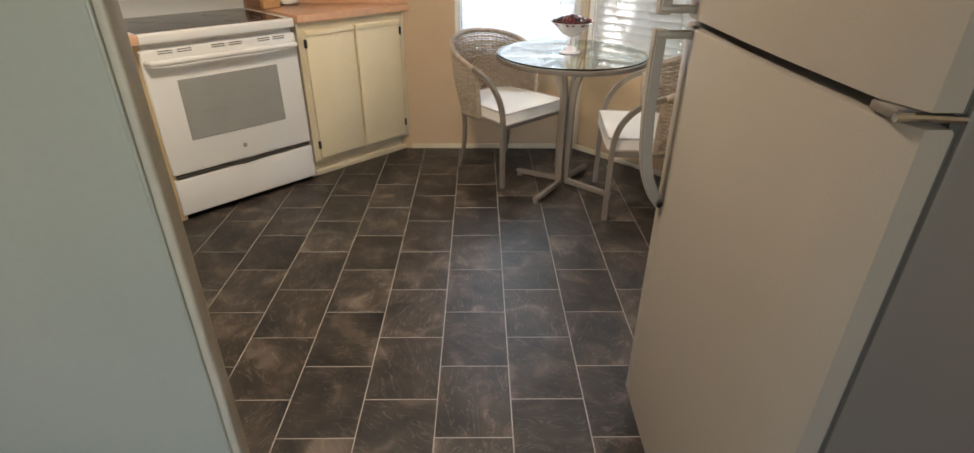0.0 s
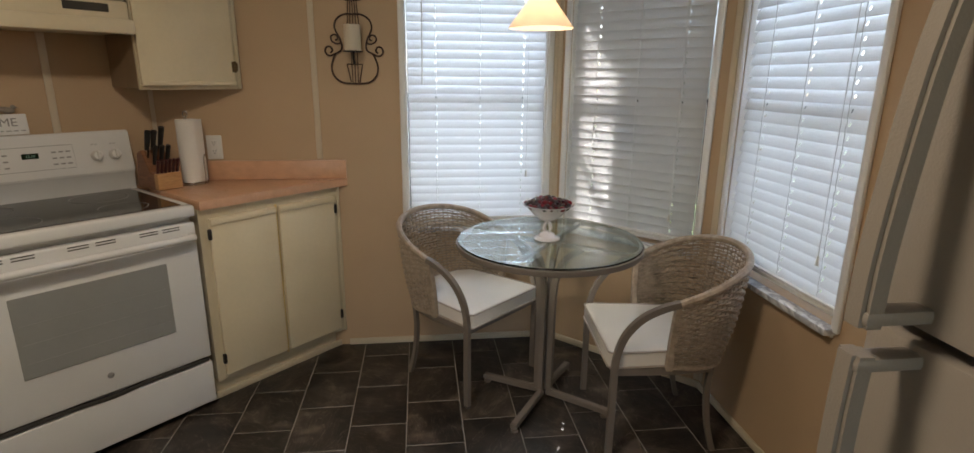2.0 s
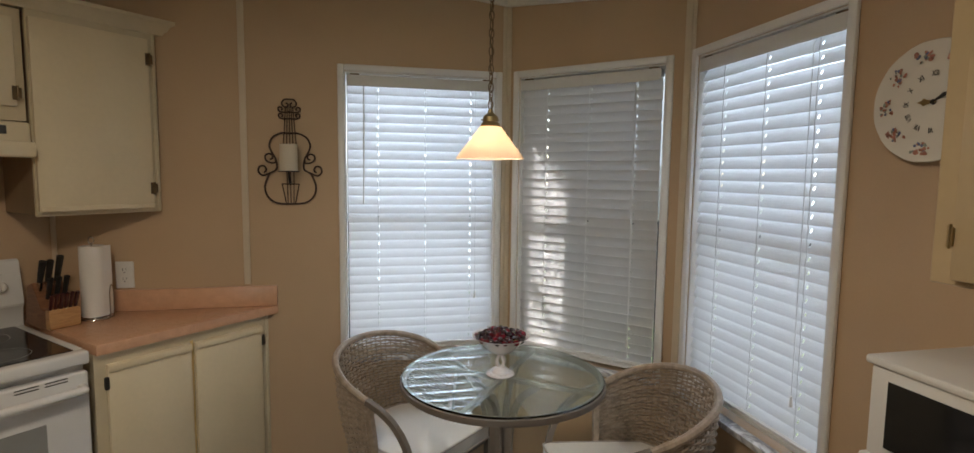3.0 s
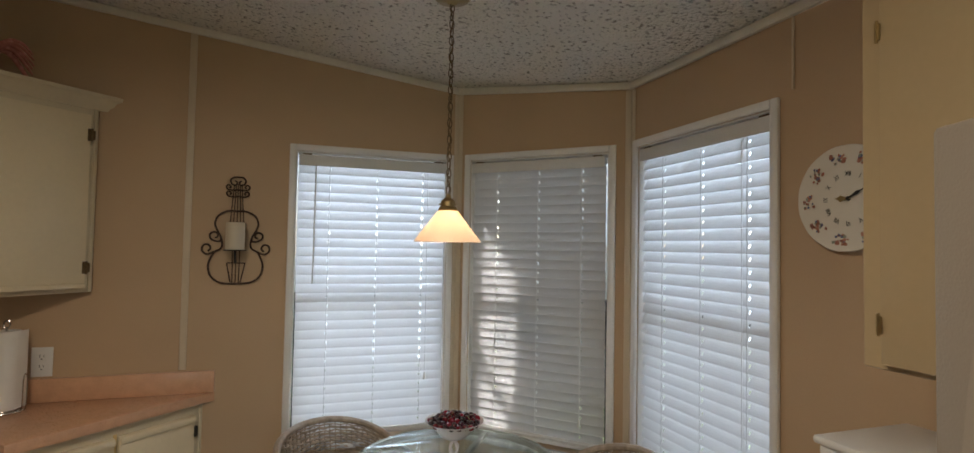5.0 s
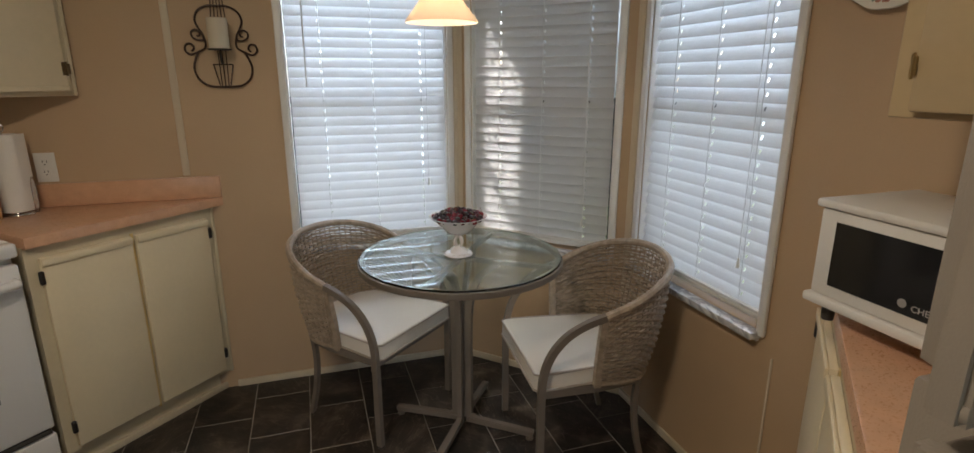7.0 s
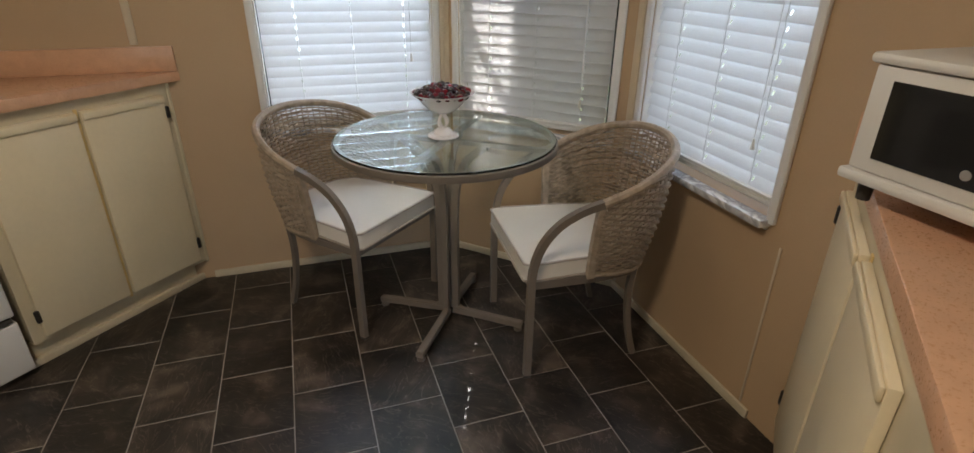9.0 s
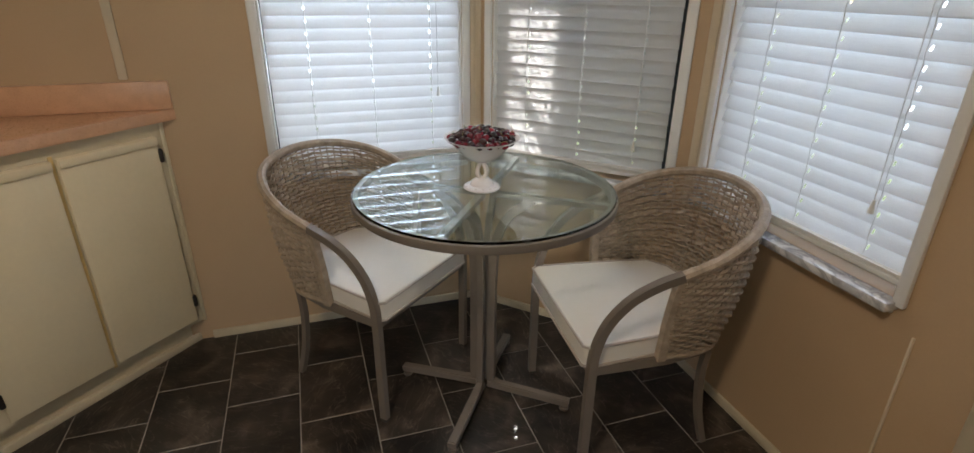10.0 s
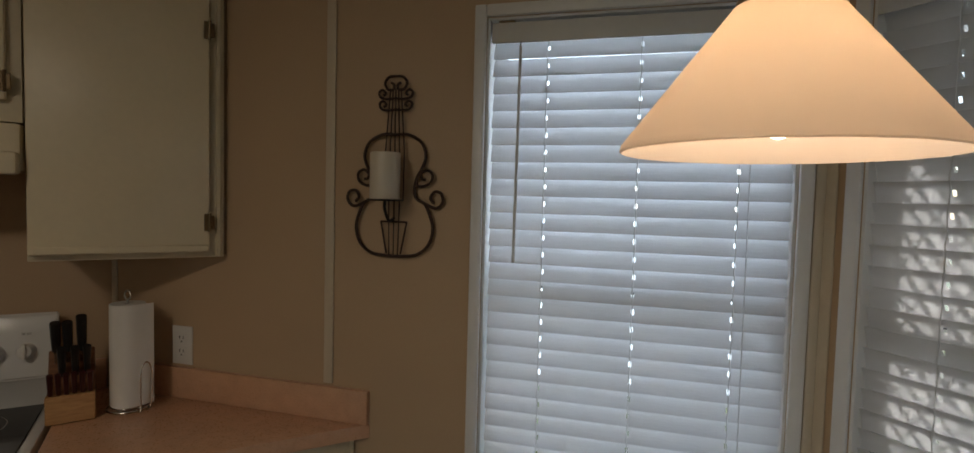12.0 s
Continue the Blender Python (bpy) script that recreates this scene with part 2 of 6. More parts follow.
CREAM_FRAME = material("cream_cabinet_frame_paint", (0.63, 0.545, 0.38), rough=0.4, vary=0.07, scale=4)
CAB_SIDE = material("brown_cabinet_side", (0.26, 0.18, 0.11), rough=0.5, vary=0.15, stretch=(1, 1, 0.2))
TAN_CAB = material("tan_cabinet_paint", (0.50, 0.38, 0.22), rough=0.4, vary=0.06, scale=3)
LAMINATE = material("peach_laminate", (0.62, 0.36, 0.22), rough=0.28, vary=0.07, scale=30, fine=220, bump=0.02)
LAM_EDGE = material("peach_laminate_edge", (0.60, 0.44, 0.34), rough=0.35, vary=0.05, scale=20)
ENAMEL = material("white_enamel", (0.74, 0.73, 0.71), rough=0.16, vary=0.02, scale=2, bump=0.0)
# White fridge enamel with its shade put into a darkened base colour
FRIDGE = material("shaded_pebbled_enamel", (0.23, 0.195, 0.16), rough=0.34, vary=0.03, scale=2, fine=320, bump=0.0, fine_bump=0.12)
# Grey side lowered along with the doors, shade included in the colour
FRIDGE_SIDE = material("shaded_grey_fridge_side", (0.12, 0.10, 0.085), rough=0.4, vary=0.04)
GASKET = material("dark_gasket", (0.05, 0.045, 0.04), rough=0.7)
BLACK_GLASS = material("black_glass", (0.012, 0.012, 0.013), rough=0.07, vary=0.1, bump=0.0)
OVEN_GLASS = material("grey_oven_glass", (0.30, 0.30, 0.29), rough=0.16, vary=0.04, bump=0.0)
BLACK = material("black_iron", (0.018, 0.015, 0.013), rough=0.45, vary=0.2)
RUST_IRON = material("bronzed_iron", (0.050, 0.026, 0.018), rough=0.45, metal=0.3, vary=0.25, scale=20)
BRASS = material("aged_brass", (0.42, 0.31, 0.15), rough=0.32, metal=0.9, vary=0.15)
DARK_BRASS = material("dark_brass", (0.16, 0.11, 0.06), rough=0.4, metal=0.8, vary=0.2)
CHROME = material("chrome_wire", (0.55, 0.54, 0.52), rough=0.2, metal=1.0, vary=0.05)
TAUPE = material("taupe_painted_metal", (0.17, 0.138, 0.110), rough=0.42, vary=0.08, scale=10)
WICKER = material("taupe_wicker", (0.34, 0.265, 0.195), rough=0.45, vary=0.25, scale=40, per_object=0.05)
CUSHION = material("white_vinyl_cushion", (0.66, 0.60, 0.53), rough=0.38, vary=0.03, scale=4, bump=0.1)
PIPING = material("taupe_piping", (0.40, 0.34, 0.29), rough=0.6)
PLASTIC = material("white_plastic", (0.72, 0.70, 0.66), rough=0.3, vary=0.03)
PAPER = material("paper_towel", (0.78, 0.75, 0.70), rough=0.9, vary=0.03, fine=90, bump=0.3)
KNIFE_WOOD = wood_material("beech_block", (0.42, 0.22, 0.09), (0.58, 0.34, 0.15), (2, 2, 14))
DARK_WOOD = wood_material("walnut_block", (0.18, 0.08, 0.04), (0.28, 0.13, 0.065), (2, 2, 12))
MILK_GLASS = material("milk_glass", (0.76, 0.70, 0.68), rough=0.16, vary=0.03, bump=0.0, coat=0.3)
CERAMIC = material("cream_ceramic", (0.66, 0.58, 0.46), rough=0.2, vary=0.05, bump=0.0, coat=0.3)
PORCELAIN = material("white_porcelain", (0.74, 0.70, 0.62), rough=0.15, vary=0.02, bump=0.0, coat=0.4)
CHERRY = material("cherry_skin", (0.16, 0.010, 0.018), rough=0.1, vary=0.6, per_object=0.8, bump=0.0, coat=0.5)
DARK_CHERRY = material("dark_cherry_skin", (0.030, 0.005, 0.010), rough=0.1, vary=0.6, per_object=0.6, bump=0.0, coat=0.5)
STEM = material("cherry_stem", (0.20, 0.17, 0.05), rough=0.6)
MARBLE = marble_material()
SLAT = translucent("white_blind_slat", (0.82, 0.82, 0.83), 0.46, rough=0.35, grain=0.5)
VALANCE = material("white_valance", (0.66, 0.65, 0.63), rough=0.4, vary=0.04)
CORD = translucent("white_cord", (0.85, 0.85, 0.85), 0.35)
WINDOW_BRONZE = material("dark_sash", (0.03, 0.04, 0.05), rough=0.4)
GLASS = plain_glass("window_glass", (0.97, 0.99, 0.98))
TABLE_GLASS = plain_glass("green_edged_glass", (0.80, 0.93, 0.88), ior=1.5)
SHADE = translucent("lit_amber_glass_shade", (0.88, 0.76, 0.62), 0.5, glow=((1.0, 0.70, 0.48), 0.05), rough=0.2)
BULB = translucent("lit_bulb", (1, 1, 1), 0.3, glow=((1.0, 0.80, 0.55), 2.5))
WAX = translucent("ivory_wax", (0.80, 0.72, 0.58), 0.25)
INK = material("dark_ink", (0.03, 0.028, 0.025), rough=0.6)
GREY_INK = material("grey_print", (0.30, 0.29, 0.28), rough=0.6)
GREEN_LED = material("clock_display", (0.010, 0.022, 0.016), rough=0.2)
PINK = material("pink_glaze", (0.50, 0.20, 0.17), rough=0.25, vary=0.25, scale=15)
GREENG = material("olive_glaze", (0.13, 0.14, 0.05), rough=0.3, vary=0.4, scale=14)
ROSE = material("rose_print", (0.42, 0.20, 0.15), rough=0.2, vary=0.4, scale=80)
LEAFP = material("leaf_print", (0.30, 0.33, 0.28), rough=0.2, vary=0.3, scale=80)
BLUEP = material("blue_print", (0.16, 0.18, 0.30), rough=0.2, vary=0.3, scale=80)
LATTICE = material("white_lattice_paint", (0.70, 0.70, 0.68), rough=0.5)
GRASS = material("lawn", (0.09, 0.12, 0.035), rough=0.9, vary=0.4, scale=3, fine=50, bump=0.4)
FOLIAGE = translucent("hedge_leaf", (0.10, 0.13, 0.03), 0.4)
PANEL = material("sage_grey_panel", (0.33, 0.325, 0.27), rough=0.38, vary=0.05, scale=2)
GREY_METAL = material("sun_blocker_metal", (0.62, 0.62, 0.60), rough=0.5)


# ---- mesh helpers ----
def part(name, bm, mat, parent=None, label="", smooth=38, kind=""):
    """Links a bmesh as one mesh object under a thing or a part."""
    me = bpy.data.meshes.new(name)
    bm.to_mesh(me)
    bm.free()
    me.materials.append(mat)
    if smooth:
        me.shade_smooth()
        me.set_sharp_from_angle(angle=radians(smooth))
    ob = new(name, me)
    ob.parent = parent
    return tagged(ob, label=label, kind=kind)


def thing(name, m, label, category, group=""):
    ob = new(name)
    ob.empty_display_size = 0.05
    ob.matrix_world = m
    return tagged(ob, label=label, category=category, group=group)


def box(bm, lo, hi, bevel=0.0, m=None, seg=1):
    """Adds a box between two corners, its edges rounded by bevel."""
    c = [(a + b) / 2 for a, b in zip(lo, hi)]
    s = [abs(b - a) for a, b in zip(lo, hi)]
    r = bmesh.ops.create_cube(bm, size=1, matrix=Matrix.Translation(c) @ Matrix.Diagonal((*s, 1)))
    vs = r["verts"]
    if bevel:
        es = list({e for v in vs for e in v.link_edges})
        r2 = bmesh.ops.bevel(bm, geom=es, offset=min(bevel, min(s) * 0.45), segments=seg, affect="EDGES", profile=0.5)
        vs = list({v for f in r2["faces"] for v in f.verts} | {v for v in vs if v.is_valid})
    if m:
        bmesh.ops.transform(bm, matrix=m, verts=vs)
    return vs


def boxed(lo, hi, bevel=0.0, m=None, seg=1):
    bm = bmesh.new()
    box(bm, lo, hi, bevel, m, seg)
    return bm


def prism(bm, pts, z0, z1, bevel=0.0):
    """Adds an upright prism over a plan of x, y points."""
    f = bm.faces.new([bm.verts.new((x, y, z0)) for x, y in pts])
    r = bmesh.ops.extrude_face_region(bm, geom=[f])
    vs = [g for g in r["geom"] if isinstance(g, bmesh.types.BMVert)]
    bmesh.ops.translate(bm, vec=(0, 0, z1 - z0), verts=vs)
    bmesh.ops.recalc_face_normals(bm, faces=bm.faces[:])
    if bevel:
        es = [e for e in bm.edges if all(v in vs for v in e.verts)]
        bmesh.ops.bevel(bm, geom=es, offset=bevel, segments=2, affect="EDGES", profile=0.5)


def lathe(bm, prof, seg=32, m=None, wave=None):
    """Adds a turned shape from radius, height points; wave(angle, k) may scale a ring."""
    rings = []
    for k, (r, z) in enumerate(prof):
        ring = []
        if r < 1e-5:
            ring = [bm.verts.new((0, 0, z))]
        else:
            for i in range(seg):
                a = 2 * math.pi * i / seg
                q = wave(a, k) if wave else (1, 0)
                ring.append(bm.verts.new((r * q[0] * math.cos(a), r * q[0] * math.sin(a), z + q[1])))
        rings.append(ring)
    for a, b in zip(rings, rings[1:]):
        for i in range(seg):
            j = (i + 1) % seg
            if len(a) == 1 and len(b) > 1:
                bm.faces.new((a[0], b[i], b[j]))
            elif len(b) == 1 and len(a) > 1:
                bm.faces.new((a[i], a[j], b[0]))
            elif len(a) > 1:
                bm.faces.new((a[i], a[j], b[j], b[i]))
    bmesh.ops.recalc_face_normals(bm, faces=bm.faces[:])
    if m:
        bmesh.ops.transform(bm, matrix=m, verts=[v for r in rings for v in r])


def smooth_path(pts, n=6, closed=False):
    """A Catmull-Rom curve through points, n steps a span."""
    p = [Vector(q) for q in pts]
    out = []
    k = len(p)
    for i in range(k if closed else k - 1):
        a, b, c, d = (p[(i - 1) % k], p[i], p[(i + 1) % k], p[(i + 2) % k]) if closed else (p[max(i - 1, 0)], p[i], p[i + 1], p[min(i + 2, k - 1)])
        for s in range(n):
            t = s / n
            out.append(0.5 * ((2 * b) + (c - a) * t + (2 * a - 5 * b + 4 * c - d) * t * t + (3 * b - a - 3 * c + d) * t ** 3))
    if not closed:
        out.append(p[-1])
    return out


def tube(bm, pts, r, seg=8, closed=False, flat=None, up=(0, 0, 1), rad=None):
    """Adds a rod along points: round with radius r, or a rectangle of half sizes flat=(side, up)."""
    p = [Vector(q) for q in pts]
    n = len(p)
    rings = []
    side0 = None
    for i in range(n):
        if closed:
            d = (p[(i + 1) % n] - p[i - 1]).normalized()
        else:
            d = (p[min(i + 1, n - 1)] - p[max(i - 1, 0)]).normalized()
        if side0 is None:
            u = Vector(up)
            if abs(d.dot(u)) > 0.95:
                u = Vector((1, 0, 0)) if abs(d.x) < 0.9 else Vector((0, 1, 0))
            side = d.cross(u).normalized()
        else:
            side = (side0 - d * side0.dot(d)).normalized()
        side0 = side
        v = side.cross(d).normalized()
        k = rad(i / max(1, n - 1)) if rad else 1
        if flat:
            ring = [p[i] + side * (a * flat[0]) + v * (b * flat[1]) for a, b in ((-1, -1), (1, -1), (1, 1), (-1, 1))]
        else:
            ring = [p[i] + (side * math.cos(2 * math.pi * j / seg) + v * math.sin(2 * math.pi * j / seg)) * r * k for j in range(seg)]
        rings.append([bm.verts.new(q) for q in ring])
    m = len(rings[0])
    for i in range(n if closed else n - 1):
        a, b = rings[i], rings[(i + 1) % n]
        for j in range(m):
            bm.faces.new((a[j], a[(j + 1) % m], b[(j + 1) % m], b[j]))
    if not closed:
        bm.faces.new(rings[0][::-1])
        bm.faces.new(rings[-1])


def rod(pts, r, **k):
    bm = bmesh.new()
    tube(bm, pts, r, **k)
    return bm


def ball(bm, c, r, sub=2, squash=1.0):
    rr = bmesh.ops.create_icosphere(bm, subdivisions=sub, radius=r, matrix=Matrix.Translation(c) @ Matrix.Diagonal((1, 1, squash, 1)))
    return rr["verts"]


def text_part(txt, size, mat, parent, m, thick=0.0006, name="lettering", label=""):
    cu = bpy.data.curves.new(name, "FONT")
    cu.body, cu.size, cu.extrude, cu.resolution_u = txt, size, thick, 2
    cu.align_x, cu.align_y = "CENTER", "CENTER"
    tmp = bpy.data.objects.new(name, cu)
    scene.collection.objects.link(tmp)
    bpy.context.view_layer.update()
    me = bpy.data.meshes.new_from_object(tmp.evaluated_get(bpy.context.evaluated_depsgraph_get()))
    bpy.data.objects.remove(tmp)
    me.materials.clear()
    me.materials.append(mat)
    ob = new(name, me)
    ob.parent = parent
    ob.matrix_local = m
    return tagged(ob, label=label)


# ---- plan ----
YA, XC = 5.725, 3.755                  # north wall, east wall (inner faces)
AB, BC = (3.155, 5.725), (3.755, 5.100)  # corners of the bay
BAY = math.degrees(math.atan2(BC[1] - AB[1], BC[0] - AB[0]))
BAY_LEN = math.hypot(BC[0] - AB[0], BC[1] - AB[1])
XW = 0.33                              # west wall
YS = 0.15                              # south wall
COUNTER = 0.925
KIT = 45.0                             # heading of the corner cabinets
U = Vector((math.cos(radians(KIT)), math.sin(radians(KIT)), 0))
N = Vector((U.y, -U.x, 0))
FACE_END = Vector((2.038, YA, 0))      # where the cabinet face meets the north wall
d_top = Vector((1.185, YA, 0))         # ends of the angled wall behind the cooker
d_low = Vector((XW, YA - (1.185 - XW), 0))


def ceiling_z(x):
    return 2.366 - 0.118 * (x - 3.149)


def on_line(p, deg, z=0.0):
    """The pose whose x axis runs along a wall from p."""
    return pose(p[0], p[1], z, 0, 0, deg)


def wall(name, p, q, holes=(), thick=0.12, top=2.95, label="", mat=None):
    """A wall whose inner face runs from p to q, with the room on its right hand; holes are (from, to, bottom, top)."""
    L = math.hypot(q[0] - p[0], q[1] - p[1])
    deg = math.degrees(math.atan2(q[1] - p[1], q[0] - p[0]))
    bm = bmesh.new()
    xs = [0.0]
    for a, b, z0, z1 in holes:
        box(bm, (xs[-1], 0, -0.1), (a, thick, top))
        box(bm, (a, 0, -0.1), (b, thick, z0))
        box(bm, (a, 0, z1), (b, thick, top))
        xs.append(b)
    box(bm, (xs[-1], 0, -0.1), (L, thick, top))
    ob = part(name, bm, mat or WALL, smooth=0)
    ob.matrix_world = on_line(p, deg)
    return tagged(ob, label=label or "tan painted wallboard wall", kind="structure")


# ---- large structure ----
ground = tagged(part("ground", boxed((-60, -60, -0.75), (60, 90, -0.7)), GRASS, smooth=0), label="mown green lawn outside the windows", kind="structure")
HOLES_A = [(2.389 - d_top.x, 3.100 - d_top.x, 0.665, 1.995)]
wall("wall_north", (d_top.x, YA), AB, HOLES_A, label="tan painted wallboard wall with vertical battens")
HOLES_B = [(0.075, 0.768, 0.665, 1.995)]
wall("wall_bay", AB, BC, HOLES_B, label="tan painted angled bay wall")
HOLES_C = [(0.050, 0.744, 0.665, 2.005)]
wall("wall_east", BC, (XC, YS), HOLES_C, label="tan painted wallboard wall with a window")
# Unseen closing wall; its opening is assumed, made for the fill lamp
wall("wall_south", (XC + 0.12, YS), (XW - 0.12, YS), [(0.7, 3.0, 0.45, 2.1)], label="unseen tan wall behind the walk with an assumed opening")
wall("wall_west", (XW, YS), (XW, d_low.y), label="tan painted wall behind the counters")
wall("wall_corner", (d_low.x, d_low.y), (d_top.x, d_top.y), label="tan painted angled wall behind the cooker")
tagged(part("floor_base", boxed((XW - 0.1, YS - 0.1, -0.12), (XC + 0.1, YA + 0.1, -0.0012)), GROUT, smooth=0), label="pale grout bed under slate tiles", kind="structure")


def ceiling():
    bm = bmesh.new()
    x0, x1 = XW - 0.12, XC + 0.12
    plan = [(x0, YS - 0.12), (x1, YS - 0.12), (x1, BC[1] + 0.04), (AB[0] + 0.04, YA + 0.12), (x0, YA + 0.12)]
    low = [bm.verts.new((x, y, ceiling_z(x))) for x, y in plan]
    top = [bm.verts.new((x, y, ceiling_z(x) + 0.15)) for x, y in plan]
    bm.faces.new(low[::-1]), bm.faces.new(top)
    for i in range(5):
        j = (i + 1) % 5
        bm.faces.new((low[i], low[j], top[j], top[i]))
    tagged(part("ceiling", bm, CEILING, smooth=0), label="white sprayed popcorn ceiling", kind="structure")


ceiling()


def strip(name, p, q, h, d, z0, mat, label, lift=0.0, slope=False, bevel=0.004):
    """A moulding along a wall from p to q, room on the right hand."""
    L = math.hypot(q[0] - p[0], q[1] - p[1])
    deg = math.degrees(math.atan2(q[1] - p[1], q[0] - p[0]))
    bm = bmesh.new()
    box(bm, (0, -d, z0), (L, -0.0005, z0 + h), bevel, seg=2)
    if slope:
        za, zb = ceiling_z(p[0]), ceiling_z(q[0])
        for v in bm.verts:
            v.co.z += za + (zb - za) * v.co.x / L
    ob = part(name, bm, mat)
    ob.matrix_world = on_line(p, deg)
    return tagged(ob, label=label, kind="structure")


cab_end = (FACE_END.x + 0.012, YA)
strip("baseboard", cab_end, AB, 0.035, 0.012, 0, BASEB, "low cream skirting strip")
strip("baseboard", AB, BC, 0.035, 0.012, 0, BASEB, "low cream skirting strip")
strip("baseboard", BC, (XC, 4.25), 0.035, 0.012, 0, BASEB, "low cream skirting strip")
for a, b in (((d_top.x, YA), AB), (AB, BC), (BC, (XC, YS)), ((d_low.x, d_low.y), (d_top.x, d_top.y))):
    strip("cornice", a, b, 0.034, 0.022, -0.036, CORNICE, "white ceiling moulding", slope=True, bevel=0.008)


def batten(p, deg, s, z0, z1, w=0.028, label="narrow tan cover strip over a wallboard joint"):
    ob = part("batten", boxed((s - w / 2, -0.007, z0), (s + w / 2, -0.0005, z1), 0.004, seg=2), BATTEN)
    ob.matrix_world = on_line(p, deg)
    tagged(ob, label=label, kind="structure")


batten((0, YA), 0, 1.955, COUNTER + 0.10, ceiling_z(1.955) - 0.03)
batten((d_top.x, YA), 0, 0.014, COUNTER + 0.1, ceiling_z(d_top.x) - 0.03, 0.02)
batten((d_low.x, d_low.y), 45, 0.834, 1.0, 2.3)
batten((AB[0], AB[1]), 0, -0.012, 0.04, ceiling_z(AB[0]) - 0.035, 0.02)
batten(AB, BAY, 0.014, 0.04, ceiling_z(AB[0]) - 0.035, 0.024)
batten(AB, BAY, BAY_LEN - 0.016, 0.04, ceiling_z(BC[0]) - 0.035, 0.026)
batten(BC, -90, 0.013, 0.04, ceiling_z(BC[0]) - 0.035, 0.022)
batten(BC, -90, 5.225 - 4.415, 0.04, 0.60, 0.008, "thin wallboard joint below the window")
batten(BC, -90, 5.225 - 4.405, 2.045, ceiling_z(XC) - 0.035, 0.008, "thin wallboard joint above the window")


# ---- windows and blinds ----
def window(p, deg, a, b, z0, z1, label):
    """A single-hung window in the hole a..b of a wall that starts at p."""
    w = thing("window", on_line(p, deg), label, "window")
    w["kind"] = "structure"
    t = 0.03
    for nm, lo, hi in (("side_trim", (a - t, -0.016, z0 - 0.012), (a, -0.0005, z1 + t)), ("side_trim", (b, -0.016, z0 - 0.012), (b + t, -0.0005, z1 + t)),
                       ("head_trim", (a + 0.0005, -0.016, z1), (b - 0.0005, -0.0005, z1 + t))):
        part(nm, boxed(lo, hi, 0.005, seg=2), TRIM, w)
        d = 0.006
        lo2, hi2 = (lo[0] + (0.02 if nm == "side_trim" and lo[0] < a - 0.01 else 0.004), -0.021, lo[2] + 0.004), (hi[0] - (0.02 if nm == "side_trim" and lo[0] > a else 0.004), -0.0155, hi[2] - (0.018 if nm == "head_trim" else 0.004))
    for lo, hi in (((a, 0.0005, z0), (a + 0.006, 0.11, z1)), ((b - 0.006, 0.0005, z0), (b, 0.11, z1)), ((a + 0.0065, 0.0005, z1 - 0.006), (b - 0.0065, 0.11, z1))):
        part("jamb", boxed(lo, hi), TRIM, w)
    a2, b2, zm = a + 0.007, b - 0.007, z0 + 0.50 * (z1 - z0)
    for nm, y, zb, zt in (("lower_sash", 0.075, z0 + 0.002, zm + 0.015), ("upper_sash", 0.095, zm - 0.015, z1 - 0.007)):
        s = 0.024
        mt = WINDOW_BRONZE if nm == "lower_sash" else TRIM
        bm = bmesh.new()
        box(bm, (a2, y - 0.009, zb), (a2 + s, y + 0.009, zt), 0.002)
        box(bm, (b2 - s, y - 0.009, zb), (b2, y + 0.009, zt), 0.002)
        box(bm, (a2 + s, y - 0.009, zb), (b2 - s, y + 0.009, zb + s), 0.002)
        box(bm, (a2 + s, y - 0.009, zt - s), (b2 - s, y + 0.009, zt), 0.002)
        sash = part(nm, bm, mt, w)
        pane = part("pane", boxed((a2 + s, y - 0.0015, zb + s), (b2 - s, y + 0.0015, zt - s)), GLASS, sash, smooth=0)
        pane.visible_shadow = False
    sill = part("marble_sill", boxed((a - 0.012, -0.045, z0 - 0.024), (b + 0.012, 0.07, z0 - 0.0005), 0.004, seg=2), MARBLE, w, "grey-veined white marble sill")
    part("apron_trim", boxed((a - 0.006, -0.012, z0 - 0.036), (b + 0.006, -0.0005, z0 - 0.0245), 0.003), TRIM, w)
    return w


CORD_AT = (0.20, 0.52, 0.84)


